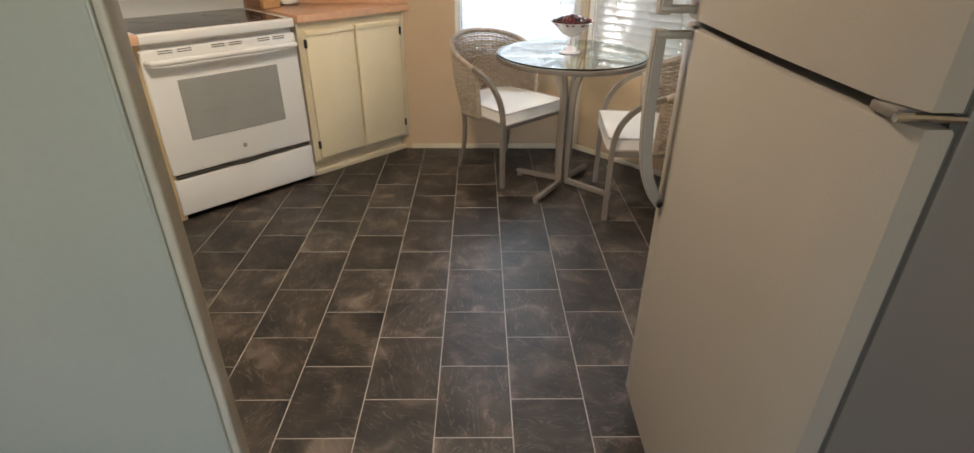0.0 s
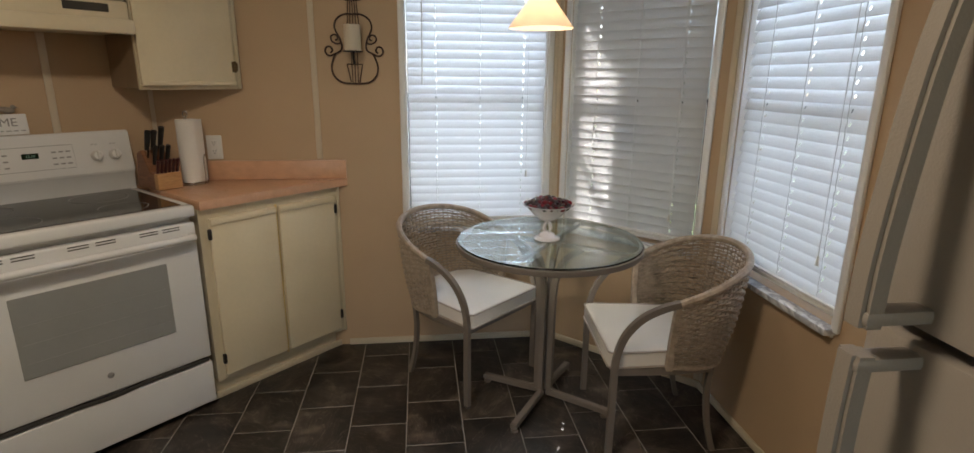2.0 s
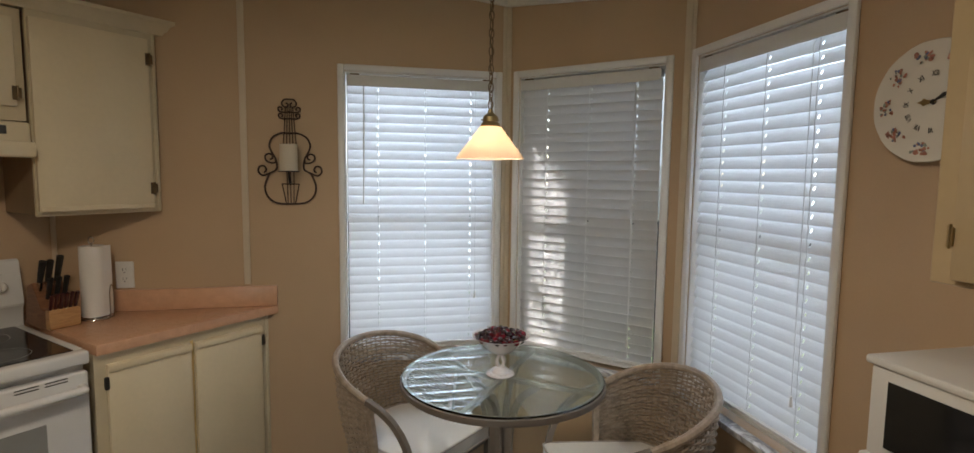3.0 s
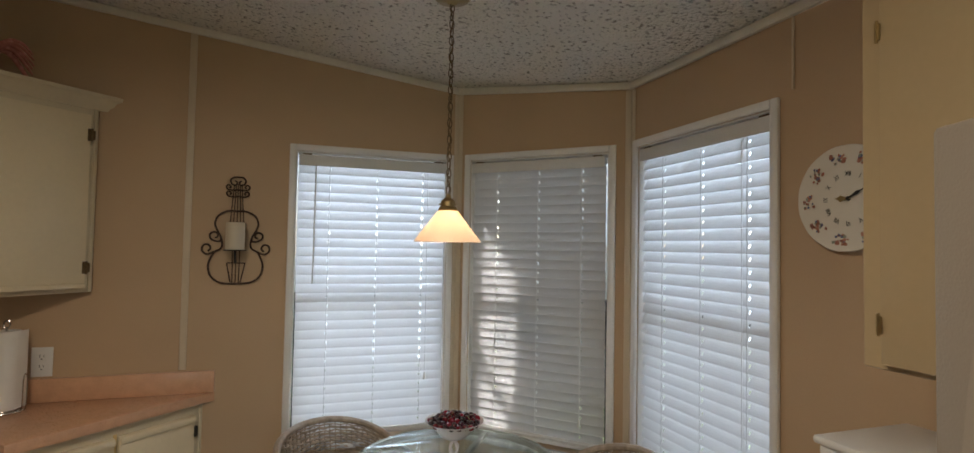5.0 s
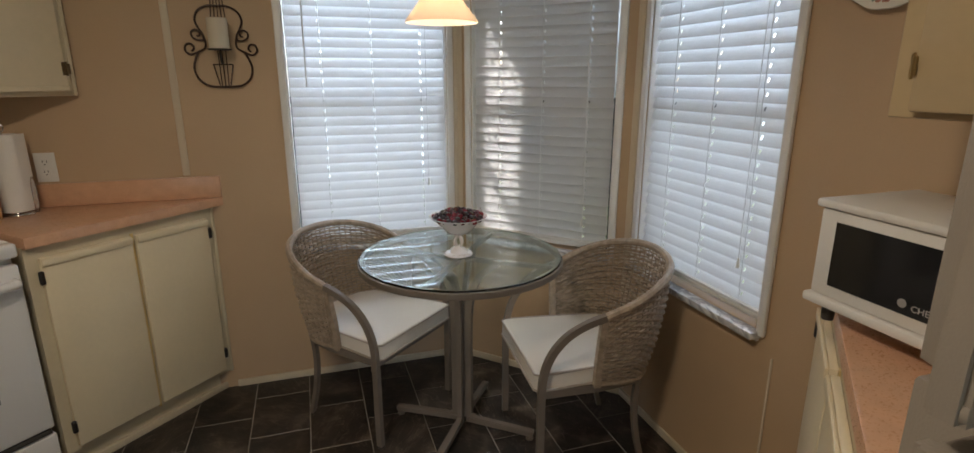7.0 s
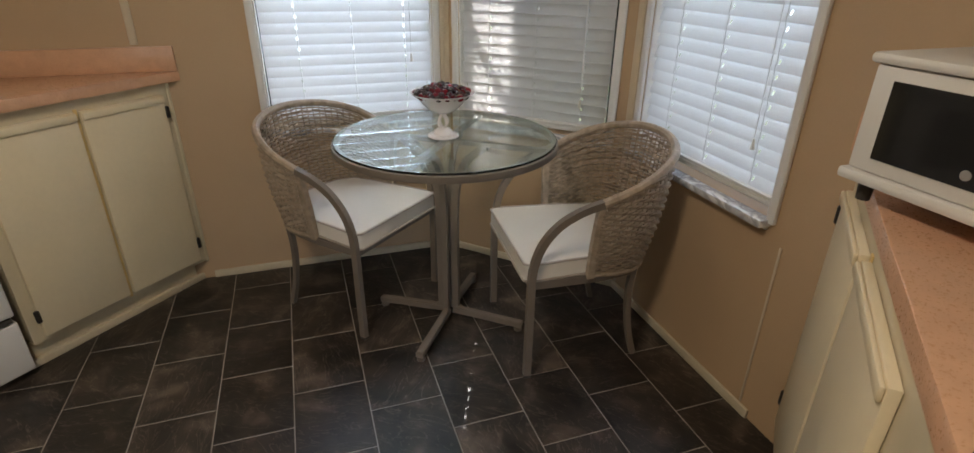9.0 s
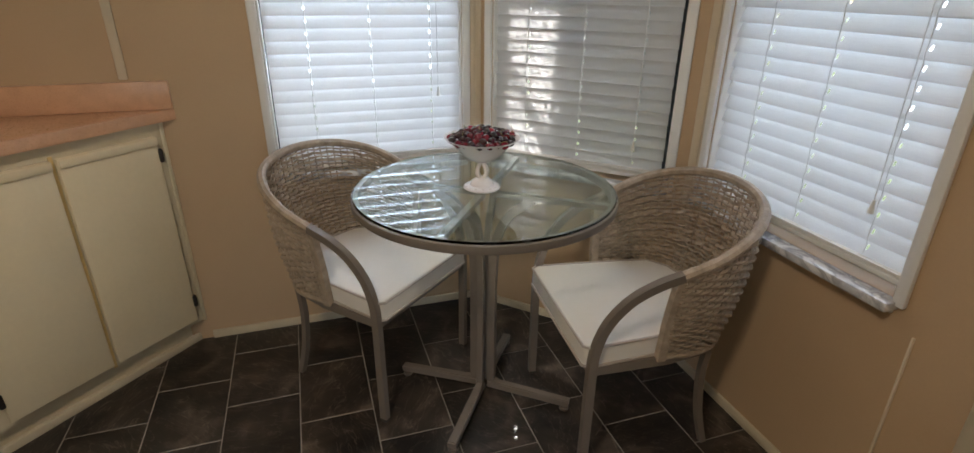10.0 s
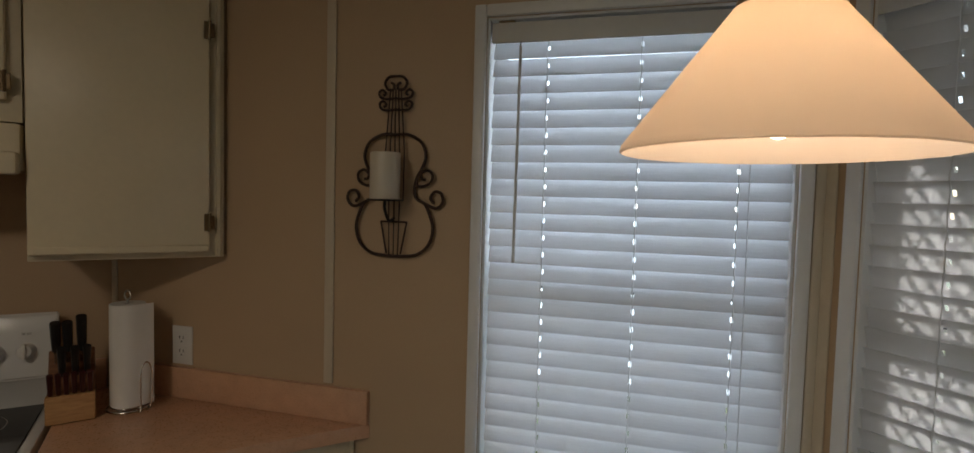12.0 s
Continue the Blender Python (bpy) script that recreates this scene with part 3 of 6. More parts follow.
def slat_mesh(L, w, bow=0.0035, t=0.0016):
    """One slat with its length along x, lightly crowned, with rout holes for the cords."""
    bm = bmesh.new()
    n = 8
    prof = [(-w / 2 + w * i / n, bow * (1 - (2 * i / n - 1) ** 2)) for i in range(n + 1)]
    ring = [(y, z + t / 2) for y, z in prof] + [(y, z - t / 2) for y, z in prof[::-1]]
    k = len(ring)
    xs = [0.0]
    for f in CORD_AT:
        xs += [f * L - 0.0032, f * L + 0.0032]
    xs.append(L)
    rows = [[bm.verts.new((x, y, z)) for y, z in ring] for x in xs]
    hole = (n // 2 - 1, n // 2)
    for s, (A, B) in enumerate(zip(rows, rows[1:])):
        for i in range(k):
            j = (i + 1) % k
            if s % 2 and (i in hole or k - 2 - i in hole):
                continue
            bm.faces.new((A[i], A[j], B[j], B[i]))
    bm.faces.new(rows[0][::-1]), bm.faces.new(rows[-1])
    bmesh.ops.recalc_face_normals(bm, faces=bm.faces[:])
    me = bpy.data.meshes.new("slat")
    bm.to_mesh(me)
    bm.free()
    me.materials.append(SLAT)
    me.shade_smooth()
    me.set_sharp_from_angle(angle=radians(40))
    return me


def blind(p, deg, a, b, z0, z1, gap_l, gap_r, wand, pull, label, tilt=67, seed=1):
    """A closed horizontal blind hung in the window a..b."""
    rnd = random.Random(seed)
    h = thing("window_blind", on_line(p, deg), label, "window blind", "blinds in the bay windows")
    x0, x1 = a + gap_l, b - gap_r
    y = 0.028
    part("headrail", boxed((x0 + 0.004, y - 0.02, z1 - 0.045), (x1 - 0.004, y + 0.025, z1 - 0.014), 0.002), PLASTIC, h)
    part("valance", boxed((x0, y - 0.030, z1 - 0.064), (x1, y - 0.024, z1 - 0.014), 0.003, seg=2), VALANCE, h, "plain white valance strip")
    for cx in (x0 + 0.035, x1 - 0.035):
        part("bracket", boxed((cx - 0.02, y - 0.022, z1 - 0.0135), (cx + 0.02, y + 0.02, z1 - 0.007), 0.001), DARK_BRASS, h)
    pitch, wid = 0.0425, 0.050
    top, low = z1 - 0.076, z0 + 0.055
    n = int((top - low) / pitch)
    me = slat_mesh(x1 - x0, wid)
    for i in range(n + 1):
        z = top - i * pitch
        sl = new("slat", me)
        sl.parent = h
        lean = tilt + rnd.uniform(-1.6, 1.6)
        sl.matrix_local = Matrix.Translation((x0 + rnd.uniform(-0.001, 0.001), y, z)) @ Euler((radians(lean), radians(rnd.uniform(-0.07, 0.07)), 0)).to_matrix().to_4x4()
    zb = top - (n + 1) * pitch
    part("bottom_rail", boxed((x0, y - 0.026, zb - 0.004), (x1, y + 0.026, zb + 0.012), 0.004, seg=2), PLASTIC, h, "white bottom rail")
    for k in range(2):
        part("spare_slat", boxed((x0, y - 0.025 - 0.001 * k, zb + 0.0135 + k * 0.005), (x1, y + 0.025, zb + 0.017 + k * 0.005), 0.001), PLASTIC, h)
    L = x1 - x0
    for f in CORD_AT:
        for dy in (-0.0165, 0.021):
            pts = [(x0 + f * L + 0.0012 * math.sin(i * 1.9), y + dy + (0.002 if i % 2 else 0), top + 0.03 - i * pitch / 2) for i in range(2 * n + 3)]
            part("ladder_cord", rod(pts, 0.0015, seg=4), CORD, h)
    if wand:
        wx, wl = wand
        part("wand", rod([(x0 + wx, y - 0.036, z1 - 0.075), (x0 + wx - 0.004, y - 0.038, z1 - 0.075 - wl)], 0.0038, seg=6), PLASTIC, h, "clear white tilt wand")
        part("wand_hook", rod([(x0 + wx, y - 0.024, z1 - 0.060), (x0 + wx, y - 0.036, z1 - 0.066), (x0 + wx, y - 0.036, z1 - 0.078)], 0.0015, seg=5), CHROME, h)
    px, pl = pull
    part("pull_cord", rod([(x0 + px, y - 0.024, z1 - 0.062), (x0 + px, y - 0.036, z1 - 0.08), (x0 + px + 0.003, y - 0.036, z1 - 0.06 - pl)], 0.0014, seg=5), CORD, h)
    bm = bmesh.new()
    lathe(bm, [(0, 0.034), (0.0035, 0.033), (0.005, 0.02), (0.0075, 0.0), (0, -0.001)], 10, Matrix.Translation((x0 + px + 0.003, y - 0.036, z1 - 0.09 - pl)))
    part("cord_tassel", bm, PLASTIC, h)
    return h


PA = (d_top.x, YA)
hA, hB, hC = HOLES_A[0], HOLES_B[0], HOLES_C[0]
window(PA, 0, *hA, "white-trimmed single-hung window over a marble sill")
window(AB, BAY, *hB, "white-trimmed single-hung window over a marble sill in the bay")
window(BC, -90, *hC, "white-trimmed single-hung window over a marble sill beside a chair")
blind(PA, 0, *hA, 0.012, 0.006, (0.075, 0.53), (0.60, 0.98), "closed white faux-wood blind, bright with daylight", seed=1)
blind(AB, BAY, *hB, 0.006, 0.022, None, (0.56, 1.12), "closed white faux-wood blind with lattice shadow on it", tilt=-70, seed=2)
blind(BC, -90, *hC, 0.008, 0.006, None, (0.57, 1.08), "closed white faux-wood blind beside the clock wall", seed=3)

# ---- outside ----
NB = Vector((math.sin(radians(-BAY)), math.cos(radians(-BAY)), 0))


def shade_pose(p, deg, far):
    """The pose of an upright plane, far metres towards the sun from a window's blind, whose x and z fall on the blind's own x and z."""
    nrm = Vector((-math.sin(radians(deg)), math.cos(radians(deg)), 0))
    o = Vector((p[0], p[1], 0)) + nrm * 0.040 + SUN_DIR * far
    return Matrix.Translation(o) @ Euler((0, 0, radians(deg))).to_matrix().to_4x4()


def lattice_screen():
    t = thing("lattice_screen", shade_pose(AB, BAY, 0.20), "white diagonal lattice panel outside that patterns the bay blind", "lattice")
    x0, x1, z0, z1 = -0.10, 0.40, 0.55, 1.80
    for sgn, y, slope, step, hw in ((-1, 0.0, 1.9, 0.063, 0.0058), (1, 0.004, 1.9, 0.126, 0.0022)):
        for k in range(-40, 80):
            c = k * step
            pts = []
            for x in (x0, x1):
                z = sgn * slope * (x - 0.1) + c
                if z0 <= z <= z1:
                    pts.append((x, z))
            for z in (z0, z1):
                x = (z - c) / (sgn * slope) + 0.1
                if x0 < x < x1:
                    pts.append((x, z))
            if len(pts) >= 2 and math.hypot(pts[0][0] - pts[1][0], pts[0][1] - pts[1][1]) > 0.03:
                (xa, za), (xb, zb) = pts[:2]
                part("lath", rod([(xa, y, za), (xb, y, zb)], 0, flat=(hw, 0.0016), up=(0, 1, 0)), LATTICE, t)
    for lo, hi in (((x0 - 0.03, -0.006, z0), (x0, 0.015, z1)), ((x1, -0.006, z0), (x1 + 0.03, 0.015, z1)), ((x0 - 0.03, -0.006, z1), (x1 + 0.03, 0.015, z1 + 0.03)), ((x0 - 0.03, -0.006, z0 - 0.03), (x1 + 0.03, 0.015, z0)), ((x0 - 0.03, -0.006, -0.88), (x0, 0.015, z0 - 0.03)), ((x1, -0.006, -0.88), (x1 + 0.03, 0.015, z0 - 0.03))):
        part("frame_rail", boxed(lo, hi), LATTICE, t)


lattice_screen()
# Unseen sheets, added to shape where sun falls on the blinds
carport = thing("carport", pose(0, 0, 0), "unseen sheets added to block sun from the bay windows", "carport")


def sun_blocker(name, pts, p, deg, far):
    bm = bmesh.new()
    f = bm.faces.new([bm.verts.new((x, 0, z)) for x, z in pts])
    r = bmesh.ops.extrude_face_region(bm, geom=[f])
    bmesh.ops.translate(bm, vec=(0, 0.01, 0), verts=[g for g in r["geom"] if isinstance(g, bmesh.types.BMVert)])
    bmesh.ops.recalc_face_normals(bm, faces=bm.faces[:])
    ob = part(name, bm, GREY_METAL, carport, smooth=0)
    ob.matrix_world = shade_pose(p, deg, far)


sun_blocker("raked_sheet", [(0.125, 1.71), (0.315, 1.43), (0.300, 0.45), (0.95, 0.45), (0.95, 2.15), (-0.02, 2.15), (-0.02, 1.71)], AB, BAY, 0.50)
sun_blocker("brace", [(0.110, 1.02), (0.115, 1.10), (0.310, 0.78), (0.310, 0.68)], AB, BAY, 0.40)
sun_blocker("post", [(0.035, 0.45), (0.088, 0.45), (0.088, 2.15), (0.035, 2.15)], AB, BAY, 0.32)
# These two only hold the sun off the north and east blinds
sun_blocker("north_sheet", [(0.9, 0.45), (1.87, 0.45), (1.87, 2.15), (0.9, 2.15)], PA, 0, 2.3)
sun_blocker("east_sheet", [(-0.02, 0.45), (0.95, 0.45), (0.95, 2.15), (-0.02, 2.15)], BC, -90, 2.3)


# ---- cooker corner ----
CK = Vector((1.000, 4.645, 0))          # cooker's front left foot
CW = 0.765
cook_m = pose(CK.x, CK.y, 0, 0, 0, 45)


def cooker():
    """x along the front, y to the back."""
    t = thing("electric_cooker", cook_m, "white freestanding electric range with a black glass hob", "stove")
    part("body", boxed((0.004, 0.045, 0.03), (CW - 0.004, 0.60, 0.868), 0.004), ENAMEL, t)
    bm = bmesh.new()
    box(bm, (0.0, -0.003, 0.868), (CW, 0.045, 0.915), 0.010, seg=3)
    box(bm, (0.0, 0.0455, 0.868), (0.028, 0.58, 0.915), 0.006, seg=2)
    box(bm, (CW - 0.028, 0.0455, 0.868), (CW, 0.58, 0.915), 0.006, seg=2)
    box(bm, (0.0285, 0.045, 0.868), (CW - 0.0285, 0.58, 0.909))
    part("hob_frame", bm, ENAMEL, t)
    hob = part("hob_glass", boxed((0.030, 0.047, 0.9095), (CW - 0.030, 0.575, 0.9145), 0.001), BLACK_GLASS, t, "black ceramic glass hob")
    for cx, cy, r in ((0.20, 0.17, 0.105), (0.57, 0.17, 0.085), (0.20, 0.43, 0.085), (0.57, 0.43, 0.105)):
        bm = bmesh.new()
        tube(bm, [(cx + r * math.cos(a * math.pi / 24), cy + r * math.sin(a * math.pi / 24), 0.9148) for a in range(48)], 0, closed=True, flat=(0.0012, 0.0003))
        part("burner_ring", bm, GREY_INK, hob)
    # door
    door = part("oven_door", boxed((0.006, 0.0, 0.245), (CW - 0.006, 0.043, 0.845), 0.008, seg=3), ENAMEL, t, "white oven door")
    part("door_window", boxed((0.135, -0.0035, 0.405), (CW - 0.135, -0.0005, 0.700), 0.001), OVEN_GLASS, door, "grey dotted oven window")
    bm = bmesh.new()
    for k in range(3):
        tube(bm, [(0.15, -0.0038, 0.46 + 0.07 * k), (CW - 0.15, -0.0038, 0.46 + 0.07 * k)], 0.0008, seg=4)
    part("oven_rack", bm, GREY_INK, door)
    for cx in (0.115, 0.20, 0.355, 0.44, 0.585, 0.665):
        for dz in (0, 0.010):
            part("vent_slot", boxed((cx - 0.032, -0.0012, 0.8235 + dz), (cx + 0.032, 0.002, 0.8275 + dz)), GASKET, door)
    hp = smooth_path([(0.028, 0.0, 0.79), (0.035, -0.030, 0.792), (0.07, -0.046, 0.794), (CW / 2, -0.050, 0.796), (CW - 0.07, -0.046, 0.794), (CW - 0.035, -0.030, 0.792), (CW - 0.028, 0.0, 0.79)], 5)
    part("door_handle", rod(hp, 0.0145, seg=12, up=(0, 0, 1)), ENAMEL, door, "curved white handle bar")
    bm = bmesh.new()
    lathe(bm, [(0.0, 0.002), (0.010, 0.0015), (0.012, 0.0)], 20, Matrix.Translation((CW / 2, -0.0005, 0.318)) @ Euler((radians(90), 0, 0)).to_matrix().to_4x4())
    part("badge", bm, GREY_INK, door, "round grey maker's badge")
    part("drawer", boxed((0.006, 0.0, 0.03), (CW - 0.006, 0.043, 0.222), 0.007, seg=3), ENAMEL, t, "white storage drawer")
    bm = bmesh.new()
    tube(bm, smooth_path([(0.02, 0.006, 0.235), (0.25, 0.006, 0.236), (CW / 2, 0.006, 0.226), (CW - 0.25, 0.006, 0.236), (CW - 0.02, 0.006, 0.235)], 5), 0, flat=(0.008, 0.007))
    part("drawer_gap", bm, GASKET, t)
    for x in (0.05, CW - 0.05):
        for y in (0.08, 0.55):
            bm = bmesh.new()
            lathe(bm, [(0, 0), (0.018, 0), (0.018, 0.03), (0, 0.03)], 12, Matrix.Translation((x, y, 0)))
            part("foot", bm, GASKET, t)
    part("side_seal", boxed((-0.0015, 0.02, 0.03), (0.0038, 0.6, 0.868)), GASKET, t)
    # back guard
    bm = bmesh.new()
    prof = [(0.598, 0.90), (0.570, 0.90), (0.562, 0.985), (0.548, 1.000), (0.548, 1.012), (0.574, 1.165), (0.582, 1.178), (0.594, 1.182), (0.598, 1.170)]
    A = [bm.verts.new((-0.002, y, z)) for y, z in prof]
    B = [bm.verts.new((CW + 0.002, y, z)) for y, z in prof]
    for i in range(len(prof)):
        j = (i + 1) % len(prof)
        bm.faces.new((A[i], A[j], B[j], B[i]))
    bm.faces.new(A), bm.faces.new(B[::-1])
    bmesh.ops.recalc_face_normals(bm, faces=bm.faces[:])
    bmesh.ops.bevel(bm, geom=bm.edges[:], offset=0.004, segments=2, affect="EDGES")
    guard = part("control_panel", bm, ENAMEL, t, "white back panel with knobs and a clock")
    g = Matrix.Translation((0, 0.5475, 1.012)) @ Euler((radians(90 - 9.65), 0, 0)).to_matrix().to_4x4()

    def on_panel(x, v, lift=0.0):
        return g @ Matrix.Translation((x, v, lift))
    for kx in (0.070, 0.140, CW - 0.140, CW - 0.070):
        bm = bmesh.new()
        lathe(bm, [(0, 0.026), (0.016, 0.026), (0.019, 0.022), (0.022, 0.004), (0.024, 0.0), (0, 0)], 24)
        box(bm, (-0.0045, -0.021, 0.018), (0.0045, 0.021, 0.034), 0.003, seg=2)
        kn = part("knob", bm, PLASTIC, guard, "white cooker knob")
        kn.matrix_local = on_panel(kx, 0.066, 0.001)
        text_part("HI  LO", 0.008, GREY_INK, guard, on_panel(kx, 0.115, 0.0012))
    part("dial_screen", boxed((-0.028, -0.011, 0), (0.028, 0.011, 0.002), 0.001), GREEN_LED, guard, "dark clock display").matrix_local = on_panel(0.395, 0.085, 0.0005)
    text_part("12:10", 0.014, material("dim_digits", (0.25, 0.5, 0.4)), guard, on_panel(0.395, 0.085, 0.0028))
    bm = bmesh.new()
    for rx in (-0.115, -0.085, 0.075, 0.10, 0.125):
        for ry in (0.045, 0.070, 0.095):
            box(bm, (0.40 + rx - 0.008, ry - 0.003, 0.0008), (0.40 + rx + 0.008, ry + 0.003, 0.0014))
    marks = part("key_marks", bm, GREY_INK, guard)
    marks.matrix_local = g
    marks["kind"] = "stuff"
    bm = bmesh.new()
    tube(bm, [(0.265, 0.025, 0.001), (0.545, 0.025, 0.001), (0.545, 0.122, 0.001), (0.265, 0.122, 0.001)], 0, closed=True, flat=(0.001, 0.0005))
    part("panel_outline", bm, GREY_INK, guard).matrix_local = g
    return t


cooker()


def hinge(parent, m, mat=None):
    """A small wrap hinge on a face-frame door; local x along the door's width, z up."""
    bm = bmesh.new()
    box(bm, (-0.014, -0.003, -0.024), (-0.001, 0.001, 0.024), 0.001)
    box(bm, (0.001, -0.006, -0.019), (0.012, -0.002, 0.019), 0.001)
    tube(bm, [(0, -0.005, -0.026), (0, -0.005, 0.026)], 0.004, seg=8)
    ob = part("hinge", bm, mat or DARK_BRASS, parent, "dark brass hinge")
    ob.matrix_local = m
    return ob


def lip_door(parent, x0, x1, z0, z1, mat=CREAM, name="door", label="flat cream door with a finger lip", lip="top", y=-0.019, edge=True):
    """A flat door with a thin raised lip rail along one edge, in front of a face frame at y=0."""
    d = part(name, boxed((x0, y, z0), (x1, -0.001, z1), 0.0035, seg=2), mat, parent, label)
    if lip == "top":
        part("lip_rail", boxed((x0 + 0.001, y - 0.009, z1 - 0.028), (x1 - 0.001, y - 0.0003, z1 - 0.002), 0.004, seg=2), mat, d)
    else:
        part("lip_rail", boxed((x0 + 0.001, y - 0.009, z0 + 0.002), (x1 - 0.001, y - 0.0003, z0 + 0.026), 0.004, seg=2), mat, d)
    return d


def corner_cabinet():
    """Between the cooker and the north wall."""
    L = 0.715
    o = FACE_END - U * L
    t = thing("base_cabinet", Matrix.Translation(o) @ pose(0, 0, 0, 0, 0, KIT), "cream painted two-door base cabinet beside the cooker", "cabinet")
    end = L - 0.002
    bm = bmesh.new()
    # local plan of the carcass, cut by the north wall
    lx = lambda p: ((p[0] - o.x) * U.x + (p[1] - o.y) * U.y, -((p[0] - o.x) * N.x + (p[1] - o.y) * N.y))
    pts = [(0.004, 0.0), (end, 0.0), lx((d_top.x + 0.28, YA - 0.004)), (0.030, 0.5)]
    prism(bm, [(x, y) for x, y in pts], 0.095, COUNTER - 0.040)
    part("body", bm, CREAM_FRAME, t, "cream face frame")
    part("plinth", boxed((0.0, 0.035, 0.0), (end - 0.05, 0.06, 0.095)), CREAM_FRAME, t)
    part("plinth_strip", boxed((-0.02, 0.018, 0.0), (end - 0.022, 0.0345, 0.03), 0.004, seg=2), BASEB, t)
    part("end_strip", boxed((end - 0.016, -0.006, 0.09), (end - 0.002, -0.0005, COUNTER - 0.041), 0.003), CREAM_FRAME, t)
    for x0, x1, hx in ((0.040, 0.345, 0.040), (0.362, 0.668, 0.668)):
        d = lip_door(t, x0, x1, 0.118, 0.842)
        for hz in (0.20, 0.775):
            hm = Matrix.Translation((hx, -0.021, hz))
            if hx > 0.5:
                hm = hm @ Matrix.Diagonal((-1, 1, 1, 1))
            hb = bmesh.new()
            box(hb, (-0.012, -0.004, -0.024), (0.004, 0.012, 0.024), 0.006, seg=3)
            h = part("hinge", hb, BLACK, d, "black lozenge hinge")
            h.matrix_local = hm
    gap = part("door_gap", boxed((0.348, -0.004, 0.10), (0.359, -0.0005, 0.85)), CREAM_EDGE, t)
    return t


corner_cabinet()


def worktop(name, outline, z1, thick, label, mat=LAMINATE):
    bm = bmesh.new()
    prism(bm, outline, z1 - thick, z1, 0.004)
    ob = part(name, bm, mat, smooth=30)
    return tagged(ob, label=label, category="countertop")


ov = 0.032
P0 = FACE_END + N * ov
tip = P0 + U * ((YA - P0.y) / U.y)
c0 = FACE_END - U * 0.713
cf = c0 + N * ov
bk = Vector((1.127, 5.622, 0))
worktop("worktop", [(cf.x, cf.y), (tip.x - 0.001, YA - 0.001), (d_top.x + 0.012, YA - 0.001), (bk.x, bk.y)], COUNTER, 0.038, "peach laminate corner worktop with knife block and paper towels")
strip("splashback", (d_top.x + 0.03, YA), (tip.x - 0.002, YA), 0.092, 0.018, COUNTER + 0.0005, LAMINATE, "peach laminate splashback", bevel=0.002)
strip("splashback", (1.122, 5.662), (d_top.x - 0.012, YA - 0.012), 0.092, 0.018, COUNTER + 0.0005, LAMINATE, "peach laminate splashback", bevel=0.002)


def left_run():
    """Drawer unit along the west wall, with the diagonal filler beside the cooker."""
    xf, y1 = 0.938, 4.610
    t = thing("drawer_unit", pose(xf, y1, 0, 0, 0, 90), "cream four-drawer base unit with a tan side filler", "cabinet")
    # local x = +y world, y = -x world (to the back)
    W = 0.44
    bm = bmesh.new()
    box(bm, (-W, 0.0, 0.095), (0, 0.55, COUNTER - 0.04))
    part("body", bm, CREAM_EDGE, t, "yellowed cream face frame")
    part("plinth", boxed((-W, 0.03, 0), (0.0, 0.05, 0.095)), CREAM_FRAME, t)
    part("plinth_strip", boxed((-W - 0.6, 0.012, 0), (0.02, 0.0295, 0.03), 0.004, seg=2), BASEB, t)
    zs = [0.118, 0.300, 0.482, 0.664, 0.846]
    for a, b in zip(zs, zs[1:]):
        lip_door(t, -W + 0.028, -0.018, a + 0.008, b - 0.006, name="drawer", label="flat cream drawer front with a finger lip")
    return t


left_run()
f0, f1 = Vector((0.938, 4.611, 0)), Vector((1.006, 4.672, 0))
bm = bmesh.new()
prism(bm, [(f0.x, f0.y), (f1.x, f1.y), (f1.x - 0.03, f1.y + 0.03), (f0.x - 0.05, f0.y + 0.02)], 0.0, COUNTER - 0.04)
filler = tagged(part("filler_panel", bm, TAN_CAB, smooth=0), label="ochre painted filler panel beside the cooker", category="cabinet")
worktop("worktop", [(1.012, 3.0), (1.012, 4.50), (1.055, 4.598), (CK.x - 0.004, CK.y + 0.004), (CK.x - 0.41, CK.y + 0.402), (XW + 0.002, d_low.y - 0.012), (XW + 0.001, 3.0)], COUNTER, 0.038, "peach laminate worktop with two cream ginger jars")


def dishwasher():
    t = thing("dishwasher", pose(0.945, 4.165, 0, 0, 0, 90), "white built-in dishwasher under the worktop", "dishwasher")
    part("body", boxed((-0.6, 0.0, 0.09), (0, 0.55, COUNTER - 0.042)), ENAMEL, t)
    part("door", boxed((-0.597, -0.03, 0.12), (-0.003, -0.001, 0.72), 0.006, seg=2), ENAMEL, t)
    part("control_panel", boxed((-0.597, -0.036, 0.725), (-0.003, -0.001, 0.868), 0.008, seg=2), ENAMEL, t)
    part("kick_plate", boxed((-0.597, 0.02, 0.0), (-0.003, 0.04, 0.09)), ENAMEL, t)


dishwasher()

# ---- wall cabinets and hood ----
UP_OFF = 0.297


